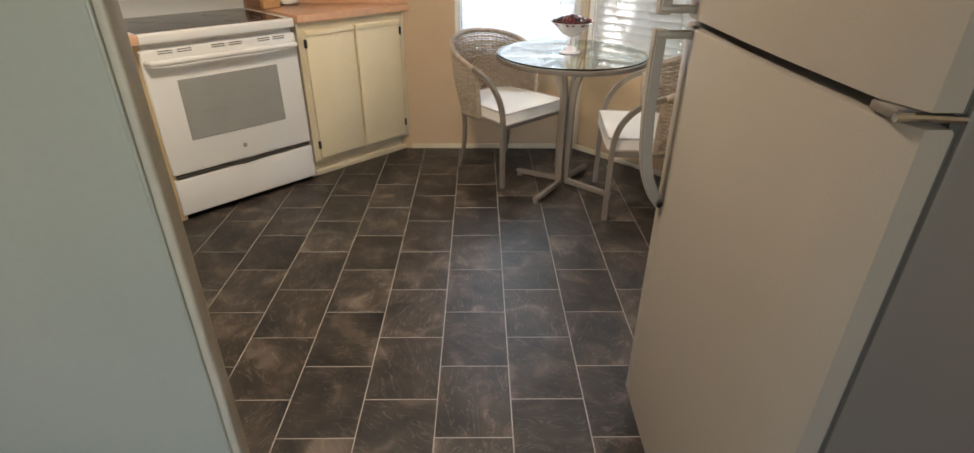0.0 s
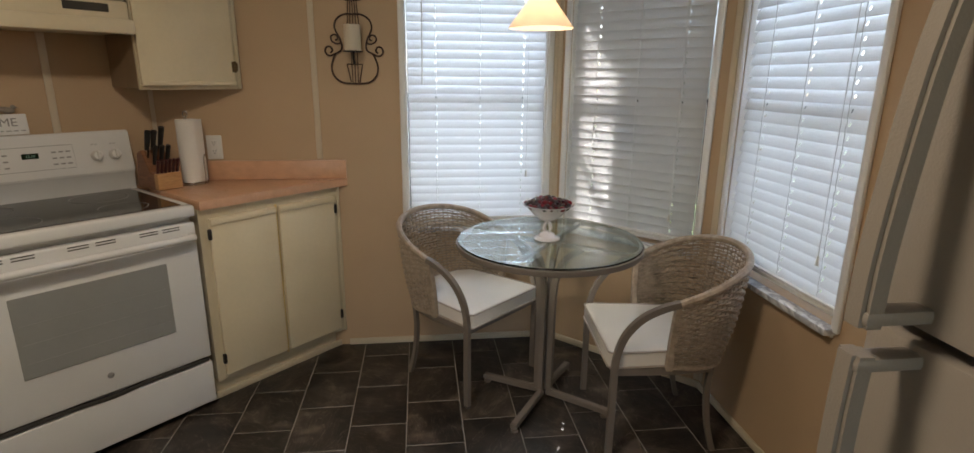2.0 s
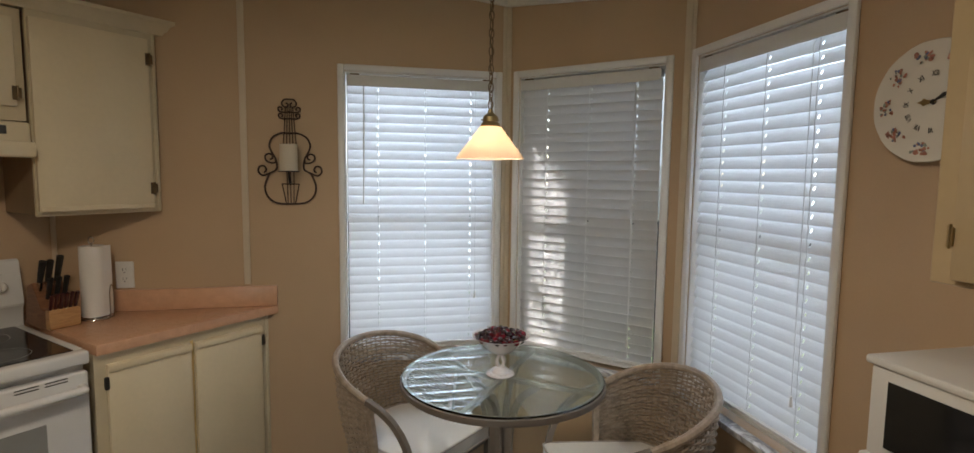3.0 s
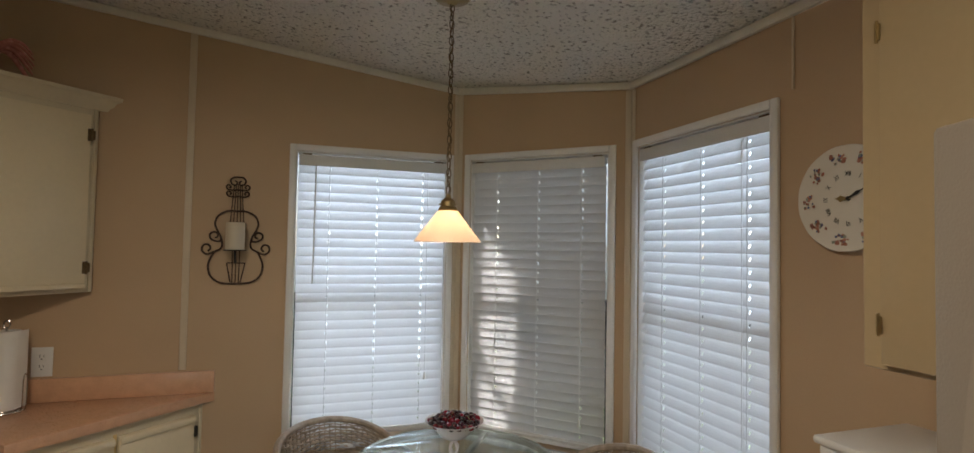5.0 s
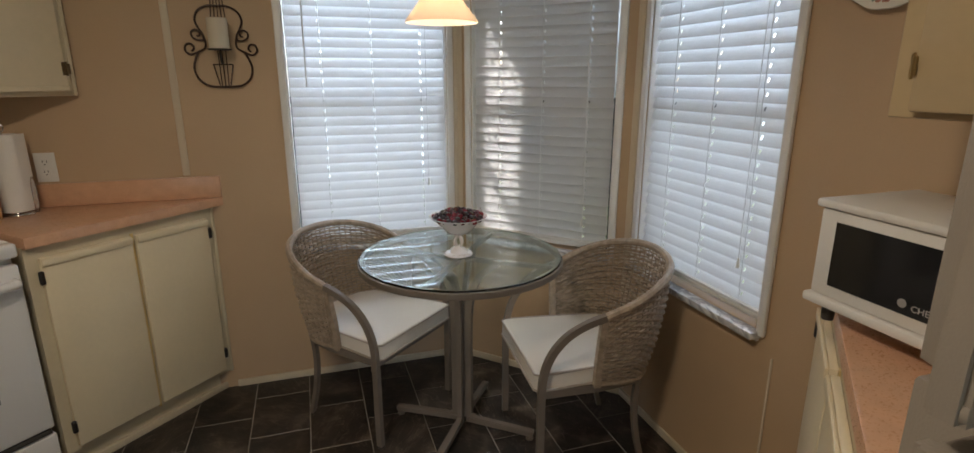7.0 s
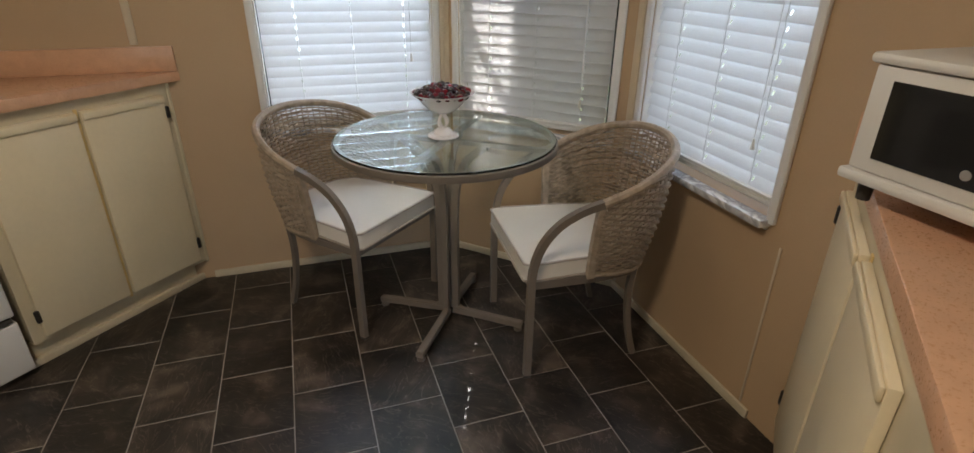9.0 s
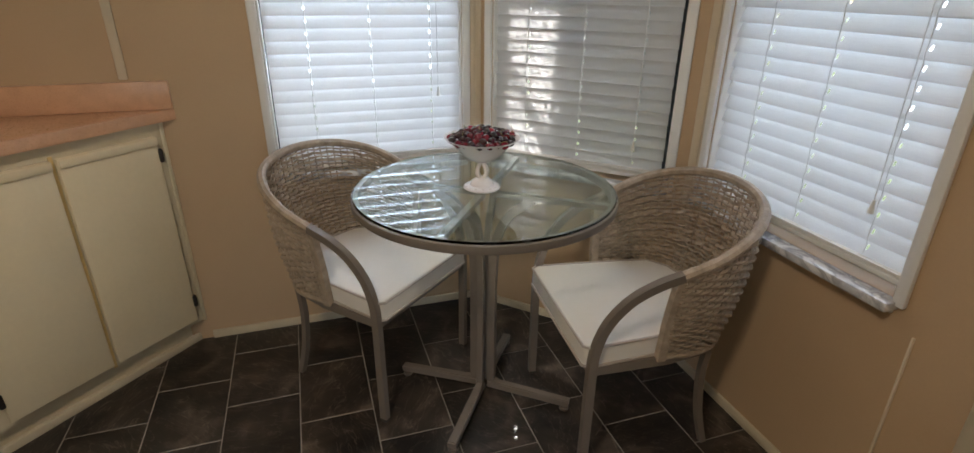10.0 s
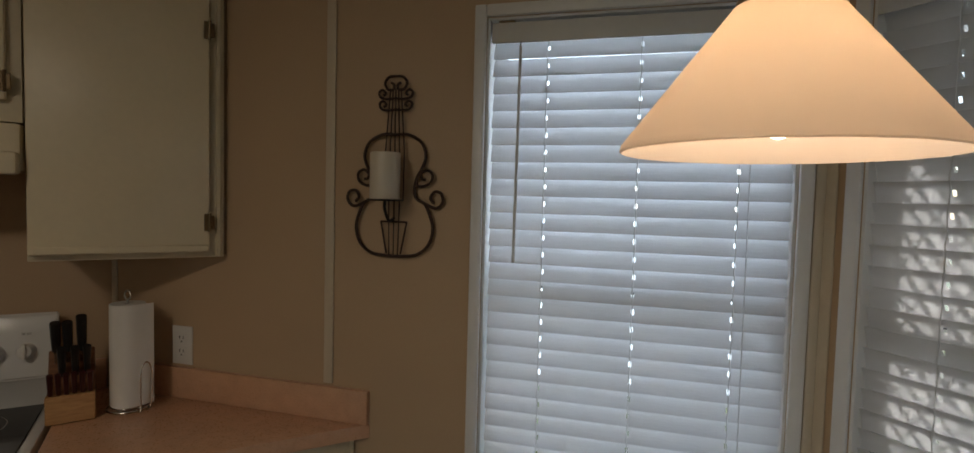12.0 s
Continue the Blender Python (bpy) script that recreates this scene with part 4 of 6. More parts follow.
def upper_cabinet():
    """Over the worktop, meeting the north wall at an angle."""
    e = Vector((FACE_END.x - UP_OFF / N.x, YA, 0))
    L = 0.455
    o = e - U * L
    t = thing("wall_cabinet", Matrix.Translation(o) @ pose(0, 0, 0, 0, 0, KIT), "cream one-door wall cabinet with a crown moulding", "cabinet")
    lx = lambda p: ((p[0] - o.x) * U.x + (p[1] - o.y) * U.y, -((p[0] - o.x) * N.x + (p[1] - o.y) * N.y))
    dt = lx((d_top.x + 0.01, YA - 0.003))
    bm = bmesh.new()
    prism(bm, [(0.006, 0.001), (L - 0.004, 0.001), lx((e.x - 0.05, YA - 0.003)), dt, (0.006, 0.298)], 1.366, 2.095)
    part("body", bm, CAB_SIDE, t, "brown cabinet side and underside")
    part("face_frame", boxed((0.0, -0.016, 1.360), (L - 0.012, 0.0005, 2.10), 0.002), CREAM_FRAME, t)
    part("end_strip", boxed((L - 0.032, -0.024, 1.362), (L - 0.019, -0.0165, 2.098), 0.002), CREAM_FRAME, t)
    d = part("door", boxed((0.004, -0.036, 1.378), (L - 0.050, -0.017, 2.072), 0.003, seg=2), CREAM, t, "flat cream cabinet door")
    part("lip_rail", boxed((0.005, -0.044, 1.378), (L - 0.051, -0.0363, 1.398), 0.003), CREAM, d)
    for hz in (1.46, 1.99):
        hinge(d, Matrix.Translation((L - 0.049, -0.037, hz)))
    bm = bmesh.new()
    prof = [(0.0, 2.100), (-0.020, 2.100), (-0.024, 2.112), (-0.034, 2.120), (-0.040, 2.136), (-0.056, 2.146), (-0.058, 2.160), (0.0, 2.160)]
    x0, x1 = -0.9, L + 0.035
    A = [bm.verts.new((x0, y, z)) for y, z in prof]
    B = [bm.verts.new((x1 + (-y) * 0.35, y, z)) for y, z in prof]
    for i in range(len(prof)):
        j = (i + 1) % len(prof)
        bm.faces.new((A[i], A[j], B[j], B[i]))
    bm.faces.new(A[::-1]), bm.faces.new(B)
    bmesh.ops.recalc_face_normals(bm, faces=bm.faces[:])
    part("crown_moulding", bm, CREAM_FRAME, t, "cream crown moulding")
    bm = bmesh.new()
    prism(bm, [(-0.9, 0.0), (L - 0.01, 0.0), dt, (-0.9, 0.30)], 2.140, 2.152)
    part("top_board", bm, CREAM_FRAME, t)
    return t, o


uc, uo = upper_cabinet()


def hood_unit():
    m = Matrix.Translation(uo - U * 0.006) @ pose(0, 0, 0, 0, 0, KIT)
    t = thing("range_hood", m, "cream slimline range hood over the cooker", "range hood")
    bm = bmesh.new()
    box(bm, (-0.76, -0.03, 1.585), (0, 0.298, 1.70), 0.008, seg=2)
    part("body", bm, CREAM, t)
    part("front_lip", boxed((-0.76, -0.075, 1.575), (0, -0.0305, 1.63), 0.008, seg=2), CREAM, t)
    part("switch_panel", boxed((-0.22, -0.0335, 1.655), (-0.07, -0.0302, 1.685), 0.001), GASKET, t, "black switch strip")
    c = thing("wall_cabinet", m, "cream short wall cabinet above the range hood", "cabinet")
    part("body", boxed((-0.76, 0.0, 1.705), (-0.001, 0.298, 2.095)), CREAM_FRAME, c)
    for a, b in ((-0.745, -0.39), (-0.375, -0.03)):
        d = part("door", boxed((a, -0.02, 1.755), (b, -0.001, 2.06), 0.003, seg=2), CREAM, c, "flat cream door")
        hinge(d, Matrix.Translation((b + 0.001 if b > -0.1 else a - 0.001, -0.021, 1.80)))
    c2 = thing("wall_cabinet", Matrix.Translation((XW + 0.31, 4.62, 0)) @ pose(0, 0, 0, 0, 0, 90), "cream wall cabinet over the jars", "cabinet")
    part("body", boxed((-0.9, 0.0, 1.366), (0, 0.30, 2.095)), CREAM_FRAME, c2)
    for a, b in ((-0.88, -0.46), (-0.44, -0.02)):
        d = part("door", boxed((a, -0.02, 1.385), (b, -0.001, 2.07), 0.003, seg=2), CREAM, c2, "flat cream door")
        hinge(d, Matrix.Translation((b, -0.021, 1.45)))


hood_unit()


# ---- east side: fridge, diagonal counter, wall cabinet ----
def fridge():
    """x to the back, y along the front."""
    y0, y1, xf = 2.675, 3.418, 2.945
    t = thing("refrigerator", pose(xf, y0, 0.036), "white pebbled top-freezer refrigerator with arched handles", "refrigerator")
    W = y1 - y0
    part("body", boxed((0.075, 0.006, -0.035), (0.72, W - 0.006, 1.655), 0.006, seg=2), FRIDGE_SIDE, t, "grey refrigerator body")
    part("gasket", boxed((0.062, 0.012, 0.10), (0.0745, W - 0.012, 1.65)), GASKET, t)
    part("toe_grille", boxed((0.05, 0.01, -0.0355), (0.0745, W - 0.01, 0.085), 0.003), GASKET, t)
    for nm, z0, z1 in (("lower_door", 0.09, 1.128), ("freezer_door", 1.145, 1.660)):
        bm = bmesh.new()
        n = 14
        ring = []
        for i in range(n + 1):
            y = W * i / n
            e = min(y, W - y)
            ring.append((0.010 * (2 * y / W - 1) ** 2 + (0.018 if e < 0.001 else 0.0), y))
        pts = [(0.060, 0.0)] + [(x, y) for x, y in ring] + [(0.060, W)]
        prism(bm, pts, z0, z1, 0.006)
        es = [e for e in bm.edges if all(abs(v.co.z - z0) < 1e-4 for v in e.verts)]
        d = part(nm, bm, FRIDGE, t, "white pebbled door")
        # handle on the far side
        hy = W - 0.080
        if nm == "lower_door":
            pts = [(-0.056, hy, 1.122), (-0.058, hy, 1.05), (-0.057, hy, 0.96), (-0.051, hy, 0.87), (-0.040, hy, 0.80), (-0.018, hy, 0.745), (0.004, hy, 0.715)]
            foot = (-0.0705, 1.100, 1.124)
        else:
            pts = [(-0.056, hy, 1.152), (-0.055, hy, 1.22), (-0.048, hy, 1.31), (-0.036, hy, 1.41), (-0.016, hy, 1.50), (0.004, hy, 1.565)]
            foot = (-0.0705, 1.150, 1.174)
        bm = bmesh.new()
        tube(bm, smooth_path(pts, 6), 0, flat=(0.013, 0.0145), up=(0, 1, 0))
        bmesh.ops.recalc_face_normals(bm, faces=bm.faces[:])
        long_edges = [e for e in bm.edges if abs((e.verts[0].co - e.verts[1].co).normalized().z) > 0.55]
        bmesh.ops.bevel(bm, geom=long_edges, offset=0.005, segments=2, affect="EDGES")
        box(bm, (foot[0] + 0.004, hy - 0.016, foot[1] + 0.004), (0.012, hy + 0.012, foot[2] - 0.004), 0.005, seg=2)
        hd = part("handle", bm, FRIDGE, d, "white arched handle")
        hd.matrix_local = Matrix.Identity(4)
    bm = bmesh.new()
    box(bm, (0.006, 0.02, 1.1295), (0.05, 0.065, 1.1435), 0.004, seg=2)
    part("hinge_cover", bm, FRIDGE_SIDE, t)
    bm = bmesh.new()
    tube(bm, [(0.0, 0.012, 1.1365), (0.03, 0.012, 1.1365), (0.07, 0.004, 1.1365)], 0.005, seg=8)
    part("hinge_bracket", bm, CHROME, t, "steel hinge bracket")
    return t


fridge()

RA, RB = Vector((XC, 4.140, 0)), Vector((3.035, 3.435, 0))
RU = (RA - RB).normalized()
RN = Vector((-RU.y, RU.x, 0))           # out of the face, to the room


def right_base():
    L = (RA - RB).length
    t = thing("base_cabinet", Matrix.Translation(RA) @ pose(0, 0, 0, 0, 0, 180 + math.degrees(math.atan2(RU.y, RU.x))), "cream painted angled base cabinet by the refrigerator", "cabinet")
    # local x runs from the wall towards the fridge, y to the back
    bm = bmesh.new()
    prism(bm, [(0.003, 0.0), (L - 0.01, 0.0), (L - 0.01, 0.02), (L - 0.33, 0.33), (L / 2, L / 2 - 0.01), (0.006, 0.006)], 0.095, COUNTER - 0.04)
    part("body", bm, CREAM_FRAME, t, "cream face frame")
    part("plinth", boxed((0.05, 0.03, 0), (L - 0.03, 0.045, 0.095)), CREAM_FRAME, t)
    for a, b in ((0.035, 0.40), (0.425, 0.80)):
        d = lip_door(t, a, b, 0.118, 0.842)
        if a < 0.1:
            for hz in (0.20, 0.775):
                hb = bmesh.new()
                box(hb, (-0.012, -0.004, -0.024), (0.004, 0.012, 0.024), 0.006, seg=3)
                part("hinge", hb, BLACK, d, "black lozenge hinge").matrix_local = Matrix.Translation((a, -0.021, hz))
    part("door_gap", boxed((0.404, -0.004, 0.10), (0.421, -0.0005, 0.85)), CREAM_EDGE, t)


right_base()
q0, q1 = RA + RN * 0.010, RB + RN * 0.010
worktop("worktop", [(XC - 0.001, 4.154), (q1.x, q1.y), (3.03, 3.43), (3.72, 3.43), (XC - 0.001, 3.43)], COUNTER, 0.038, "peach laminate corner worktop under the microwave")
strip("splashback", (XC, 4.165), (XC, 3.45), 0.092, 0.018, COUNTER + 0.0005, LAMINATE, "peach laminate splashback", bevel=0.002)


def microwave():
    t = thing("microwave_oven", pose(3.462, 3.958, COUNTER, 0, 0, -90), "white countertop microwave with a black glass door", "microwave")
    # local x towards the fridge, y to the back
    W, D = 0.47, 0.27
    part("body", boxed((0.010, 0.03, 0.062), (W, D, 0.245), 0.008, seg=2), PLASTIC, t)
    part("top_panel", boxed((-0.004, -0.012, 0.2455), (W + 0.01, D + 0.005, 0.264), 0.007, seg=2), PLASTIC, t)
    part("base_panel", boxed((-0.004, -0.014, 0.040), (W + 0.02, D, 0.0615), 0.007, seg=2), PLASTIC, t)
    door = part("door", boxed((0.006, -0.004, 0.062), (W, 0.0295, 0.245), 0.006, seg=2), PLASTIC, t, "white microwave door frame")
    part("door_glass", boxed((0.045, -0.0065, 0.088), (0.365, -0.0045, 0.222), 0.001), BLACK_GLASS, door, "black glass microwave window")
    text_part("CHEF", 0.017, material("silver_print", (0.45, 0.44, 0.42)), door, Matrix.Translation((0.235, -0.0070, 0.105)) @ Euler((radians(90), 0, 0)).to_matrix().to_4x4())
    bm = bmesh.new()
    lathe(bm, [(0, 0.0008), (0.008, 0.0006), (0.0085, 0)], 16, Matrix.Translation((0.198, -0.0068, 0.109)) @ Euler((radians(90), 0, 0)).to_matrix().to_4x4())
    part("badge", bm, GREY_INK, door, "round grey badge")
    for x in (0.03, W - 0.03):
        for y in (0.03, D - 0.04):
            bm = bmesh.new()
            lathe(bm, [(0, 0.001), (0.012, 0.001), (0.014, 0.040), (0, 0.040)], 12, Matrix.Translation((x, y, 0)))
            part("foot", bm, GASKET, t)


microwave()


def right_upper():
    t = thing("wall_cabinet", pose(3.448, 3.835, 0, 0, 0, -90), "tan-cream wall cabinet beside the clock with brass hinges", "cabinet")
    part("body", boxed((0.0, 0.0, 1.36), (1.10, XC - 3.451, 2.15), 0.002), TAN_CAB, t)
    part("face_frame", boxed((0.0, -0.014, 1.36), (1.10, -0.0005, 2.15), 0.002), TAN_CAB, t)
    for a, b in ((0.047, 0.52), (0.545, 1.02)):
        d = part("door", boxed((a, -0.034, 1.372), (b, -0.0145, 2.13), 0.004, seg=2), TAN_CAB, t, "flat tan cabinet door")
        if a < 0.1:
            for hz in (1.445, 1.985):
                hinge(d, Matrix.Translation((a, -0.035, hz)) @ Matrix.Diagonal((0.45, 0.8, 0.8, 1)), BRASS)


right_upper()

# ---- left foreground panel ----
pp = thing("room_divider", pose(2.022, 2.905, 0, 0, 0, 180), "sage-grey painted divider panel with a rounded edge strip", "partition")
part("panel", boxed((0.018, -0.028, 0.0), (0.95, 0.0, 2.30)), PANEL, pp)
part("edge_strip", boxed((0.0, -0.032, 0.0), (0.0175, 0.004, 2.30), 0.005, seg=3), material("beige_edge_strip", (0.42, 0.37, 0.29), rough=0.4), pp, "beige edge strip")
part("edge_bead", rod([(0.020, 0.004, 0.0), (0.020, 0.004, 2.3)], 0.004), PANEL, pp)


# ---- table and chairs ----
TC = (2.990, 5.090)


def table():
    t = thing("bistro_table", pose(*TC, 0, 0, 0, 8), "round glass-topped table with a curved taupe metal pedestal", "table")
    bm = bmesh.new()
    lathe(bm, [(0, 0.757), (0.386, 0.757), (0.389, 0.759), (0.389, 0.763), (0.386, 0.765), (0, 0.765)], 96)
    top = part("tabletop", bm, TABLE_GLASS, t, "clear green-edged round glass top", smooth=20)
    top.visible_shadow = False
    bm = bmesh.new()
    lathe(bm, [(0.372, 0.733), (0.392, 0.733), (0.394, 0.736), (0.394, 0.7555), (0.389, 0.7565), (0.372, 0.7565), (0.372, 0.733)], 96)
    part("rim", bm, TAUPE, t, "taupe metal rim")
    for i in range(4):
        a = radians(45 + 90 * i + 1)
        c, s = math.cos(a), math.sin(a)
        k = lambda r, z: (r * c, r * s, z)
        bm = bmesh.new()
        pts = smooth_path([k(0.30, 0.030), k(0.18, 0.037), k(0.055, 0.044)], 4) + smooth_path([k(0.030, 0.060), k(0.029, 0.30), k(0.031, 0.50), k(0.044, 0.60), k(0.082, 0.68), k(0.150, 0.735)], 6)
        tube(bm, pts, 0, flat=(0.0135, 0.010), up=(c, s, 0.3))
        bmesh.ops.recalc_face_normals(bm, faces=bm.faces[:])
        leg = part("leg", bm, TAUPE, t, "taupe curved flat-tube leg")
        part("foot_bar", rod([k(0.305, 0.030), k(0.02, 0.044)], 0, flat=(0.014, 0.010)), TAUPE, leg)
        part("top_bar", rod([k(0.02, 0.742), k(0.374, 0.742)], 0, flat=(0.010, 0.008)), TAUPE, leg)
        bm = bmesh.new()
        lathe(bm, [(0, 0), (0.014, 0), (0.016, 0.004), (0.016, 0.012), (0.009, 0.014), (0.009, 0.024), (0, 0.024)], 16, Matrix.Translation(k(0.290, 0.0)))
        part("glide", bm, TAUPE, leg, "round glide")
    for a in (20, 140, 260):
        bm = bmesh.new()
        lathe(bm, [(0, 0.0), (0.008, 0), (0.008, 0.001), (0, 0.001)], 12, Matrix.Translation((0.383 * math.cos(radians(a)), 0.383 * math.sin(radians(a)), 0.7562)))
        part("pad", bm, GASKET, t)


table()


def back_curve(u):
    """Top rail in plan and height, u from -1 to 1 round the back, forward is +y."""
    pts = [(0.272, 0.000, 0.655), (0.282, -0.090, 0.695), (0.262, -0.180, 0.735), (0.200, -0.262, 0.765), (0.105, -0.312, 0.783), (0.0, -0.328, 0.788)]
    return pts


def chair(m, label):
    t = thing("wicker_armchair", m, label, "chair", "chairs round the glass table")
    half = back_curve(0)
    rail = [Vector(p) for p in half] + [Vector((-p[0], p[1], p[2])) for p in half[-2::-1]]
    arm_r = [(0.240, 0.212, 0.0), (0.242, 0.212, 0.20), (0.243, 0.212, 0.37), (0.244, 0.205, 0.45), (0.249, 0.180, 0.525), (0.257, 0.130, 0.590), (0.266, 0.065, 0.632)]
    arm_l = [(-x, y, z) for x, y, z in arm_r]
    for nm, pts in (("front_leg", arm_r), ("front_leg", arm_l)):
        bm = bmesh.new()
        side = 1 if pts[0][0] > 0 else -1
        pp_ = smooth_path(pts + [half[0] if side > 0 else (-half[0][0], half[0][1], half[0][2])], 6)
        tube(bm, pp_, 0, flat=(0.0105, 0.0125), up=(0, 1, 0))
        bmesh.ops.recalc_face_normals(bm, faces=bm.faces[:])
        part(nm, bm, TAUPE, t, "taupe metal front leg running up into the arm")
    for sx in (1, -1):
        part("rear_leg", rod(smooth_path([(0.200 * sx, -0.215, 0.0), (0.192 * sx, -0.185, 0.12), (0.190 * sx, -0.170, 0.26), (0.196 * sx, -0.175, 0.38)], 5), 0, flat=(0.010, 0.010), up=(0, 1, 0)), TAUPE, t)
        part("foot_cap", boxed((0.240 * sx - 0.012, 0.199, 0.0), (0.240 * sx + 0.012, 0.225, 0.010), 0.002), GASKET, t)
    # wrapped rail
    sm = smooth_path(rail, 8)
    bm = bmesh.new()
    n = len(sm)
    tube(bm, [sm[min(i // 3, n - 1)].lerp(sm[min(i // 3 + 1, n - 1)], (i % 3) / 3) for i in range(3 * n - 2)], 0.0145, seg=8, rad=lambda q: 1 + 0.045 * math.sin(q * 900))
    part("top_rail", bm, WICKER, t, "wicker-wrapped top rail")
    # lower hoop
    low = [(0.232, 0.000, 0.385), (0.232, -0.090, 0.380), (0.212, -0.160, 0.378), (0.165, -0.212, 0.376), (0.085, -0.240, 0.375), (0.0, -0.247, 0.375)]
    lows = smooth_path([Vector(p) for p in low] + [Vector((-p[0], p[1], p[2])) for p in low[-2::-1]], 8)
    bm = bmesh.new()
    tube(bm, lows, 0.011, seg=8)
    part("lower_hoop", bm, WICKER, t, "wicker-wrapped seat hoop")
    for sx in (1, -1):
        bm = bmesh.new()
        tube(bm, [(0.270 * sx, 0.004, 0.655), (0.245 * sx, 0.006, 0.50), (0.234 * sx, 0.006, 0.375)], 0, flat=(0.011, 0.012), up=(0, 1, 0))
        part("side_post", bm, WICKER, t, "wicker-wrapped side post")
    # woven skin
    m_ = len(sm)
    rows, stakes = 29, 42

    def skin(u, v, off=0.0):
        i = u * (m_ - 1)
        k = min(int(i), m_ - 2)
        a = sm[k].lerp(sm[k + 1], i - k)
        b = lows[k].lerp(lows[k + 1], i - k)
        p = b.lerp(a, v)
        bulge = math.sin(math.pi * v) * 0.012
        out = Vector((p.x, p.y + 0.02, 0))
        if out.length > 0:
            out.normalize()
        return p + out * (bulge + off)
    bm = bmesh.new()
    steps = stakes * 3
    for r in range(rows):
        v = (r + 0.5) / rows
        pts = [skin(s / steps, v + 0.0035 * math.sin(s * 0.7 + r * 1.3), 0.0046 * math.cos(math.pi * (s / 3) + math.pi * r)) for s in range(steps + 1)]
        tube(bm, pts, 0, flat=(0.0026, 0.0052), up=(0, 0, 1))
    part("weave", bm, WICKER, t, "woven taupe strands", kind="stuff")
    bm = bmesh.new()
    for s in range(1, stakes):
        tube(bm, [skin(s / stakes, v / 6) for v in range(7)], 0.0026, seg=5)
    part("stake_weave", bm, WICKER, t, "upright wicker strands", kind="stuff")
    # seat frame
    fr = [(0.232, 0.205), (0.224, -0.02), (0.205, -0.17), (-0.205, -0.17), (-0.224, -0.02), (-0.232, 0.205)]
    bm = bmesh.new()
    tube(bm, [(x, y, 0.366) for x, y in fr], 0, closed=True, flat=(0.010, 0.014))
    bmesh.ops.recalc_face_normals(bm, faces=bm.faces[:])
    part("seat_frame", bm, TAUPE, t, "taupe metal seat frame")
    # cushion
    bm = bmesh.new()
    q = [(-0.222, 0.232), (0.222, 0.232), (0.236, 0.215), (0.216, -0.06), (0.200, -0.175), (0.140, -0.222), (0.05, -0.238), (-0.05, -0.238), (-0.140, -0.222), (-0.200, -0.175), (-0.216, -0.06), (-0.236, 0.215)]
    prism(bm, q, 0.381, 0.448)
    bmesh.ops.bevel(bm, geom=[e for e in bm.edges if abs(e.verts[0].co.z - e.verts[1].co.z) < 1e-5], offset=0.010, segments=3, affect="EDGES", profile=0.6)
    top = [f for f in bm.faces if f.normal.z > 0.95 and len(f.verts) > 6]
    for f in top:
        r = bmesh.ops.poke(bm, faces=[f])
        for v in r["verts"]:
            v.co.z += 0.010
    cu = part("cushion", bm, CUSHION, t, "white vinyl box cushion", smooth=60)
    for z in (0.4455, 0.385):
        bm = bmesh.new()
        tube(bm, [(x * 1.006, y * 1.006, z) for x, y in q], 0.0042, seg=6, closed=True)
        part("piping", bm, PIPING, cu)
    return t


ca = chair(pose(2.676, 5.368, 0, 0, 0, -138), "taupe wicker barrel armchair with white cushion by the north window")
cb = copy_thing(ca, pose(3.385, 4.876, 0, 0, 0, 85))
tagged(cb, label="taupe wicker barrel armchair with white cushion by the east wall")


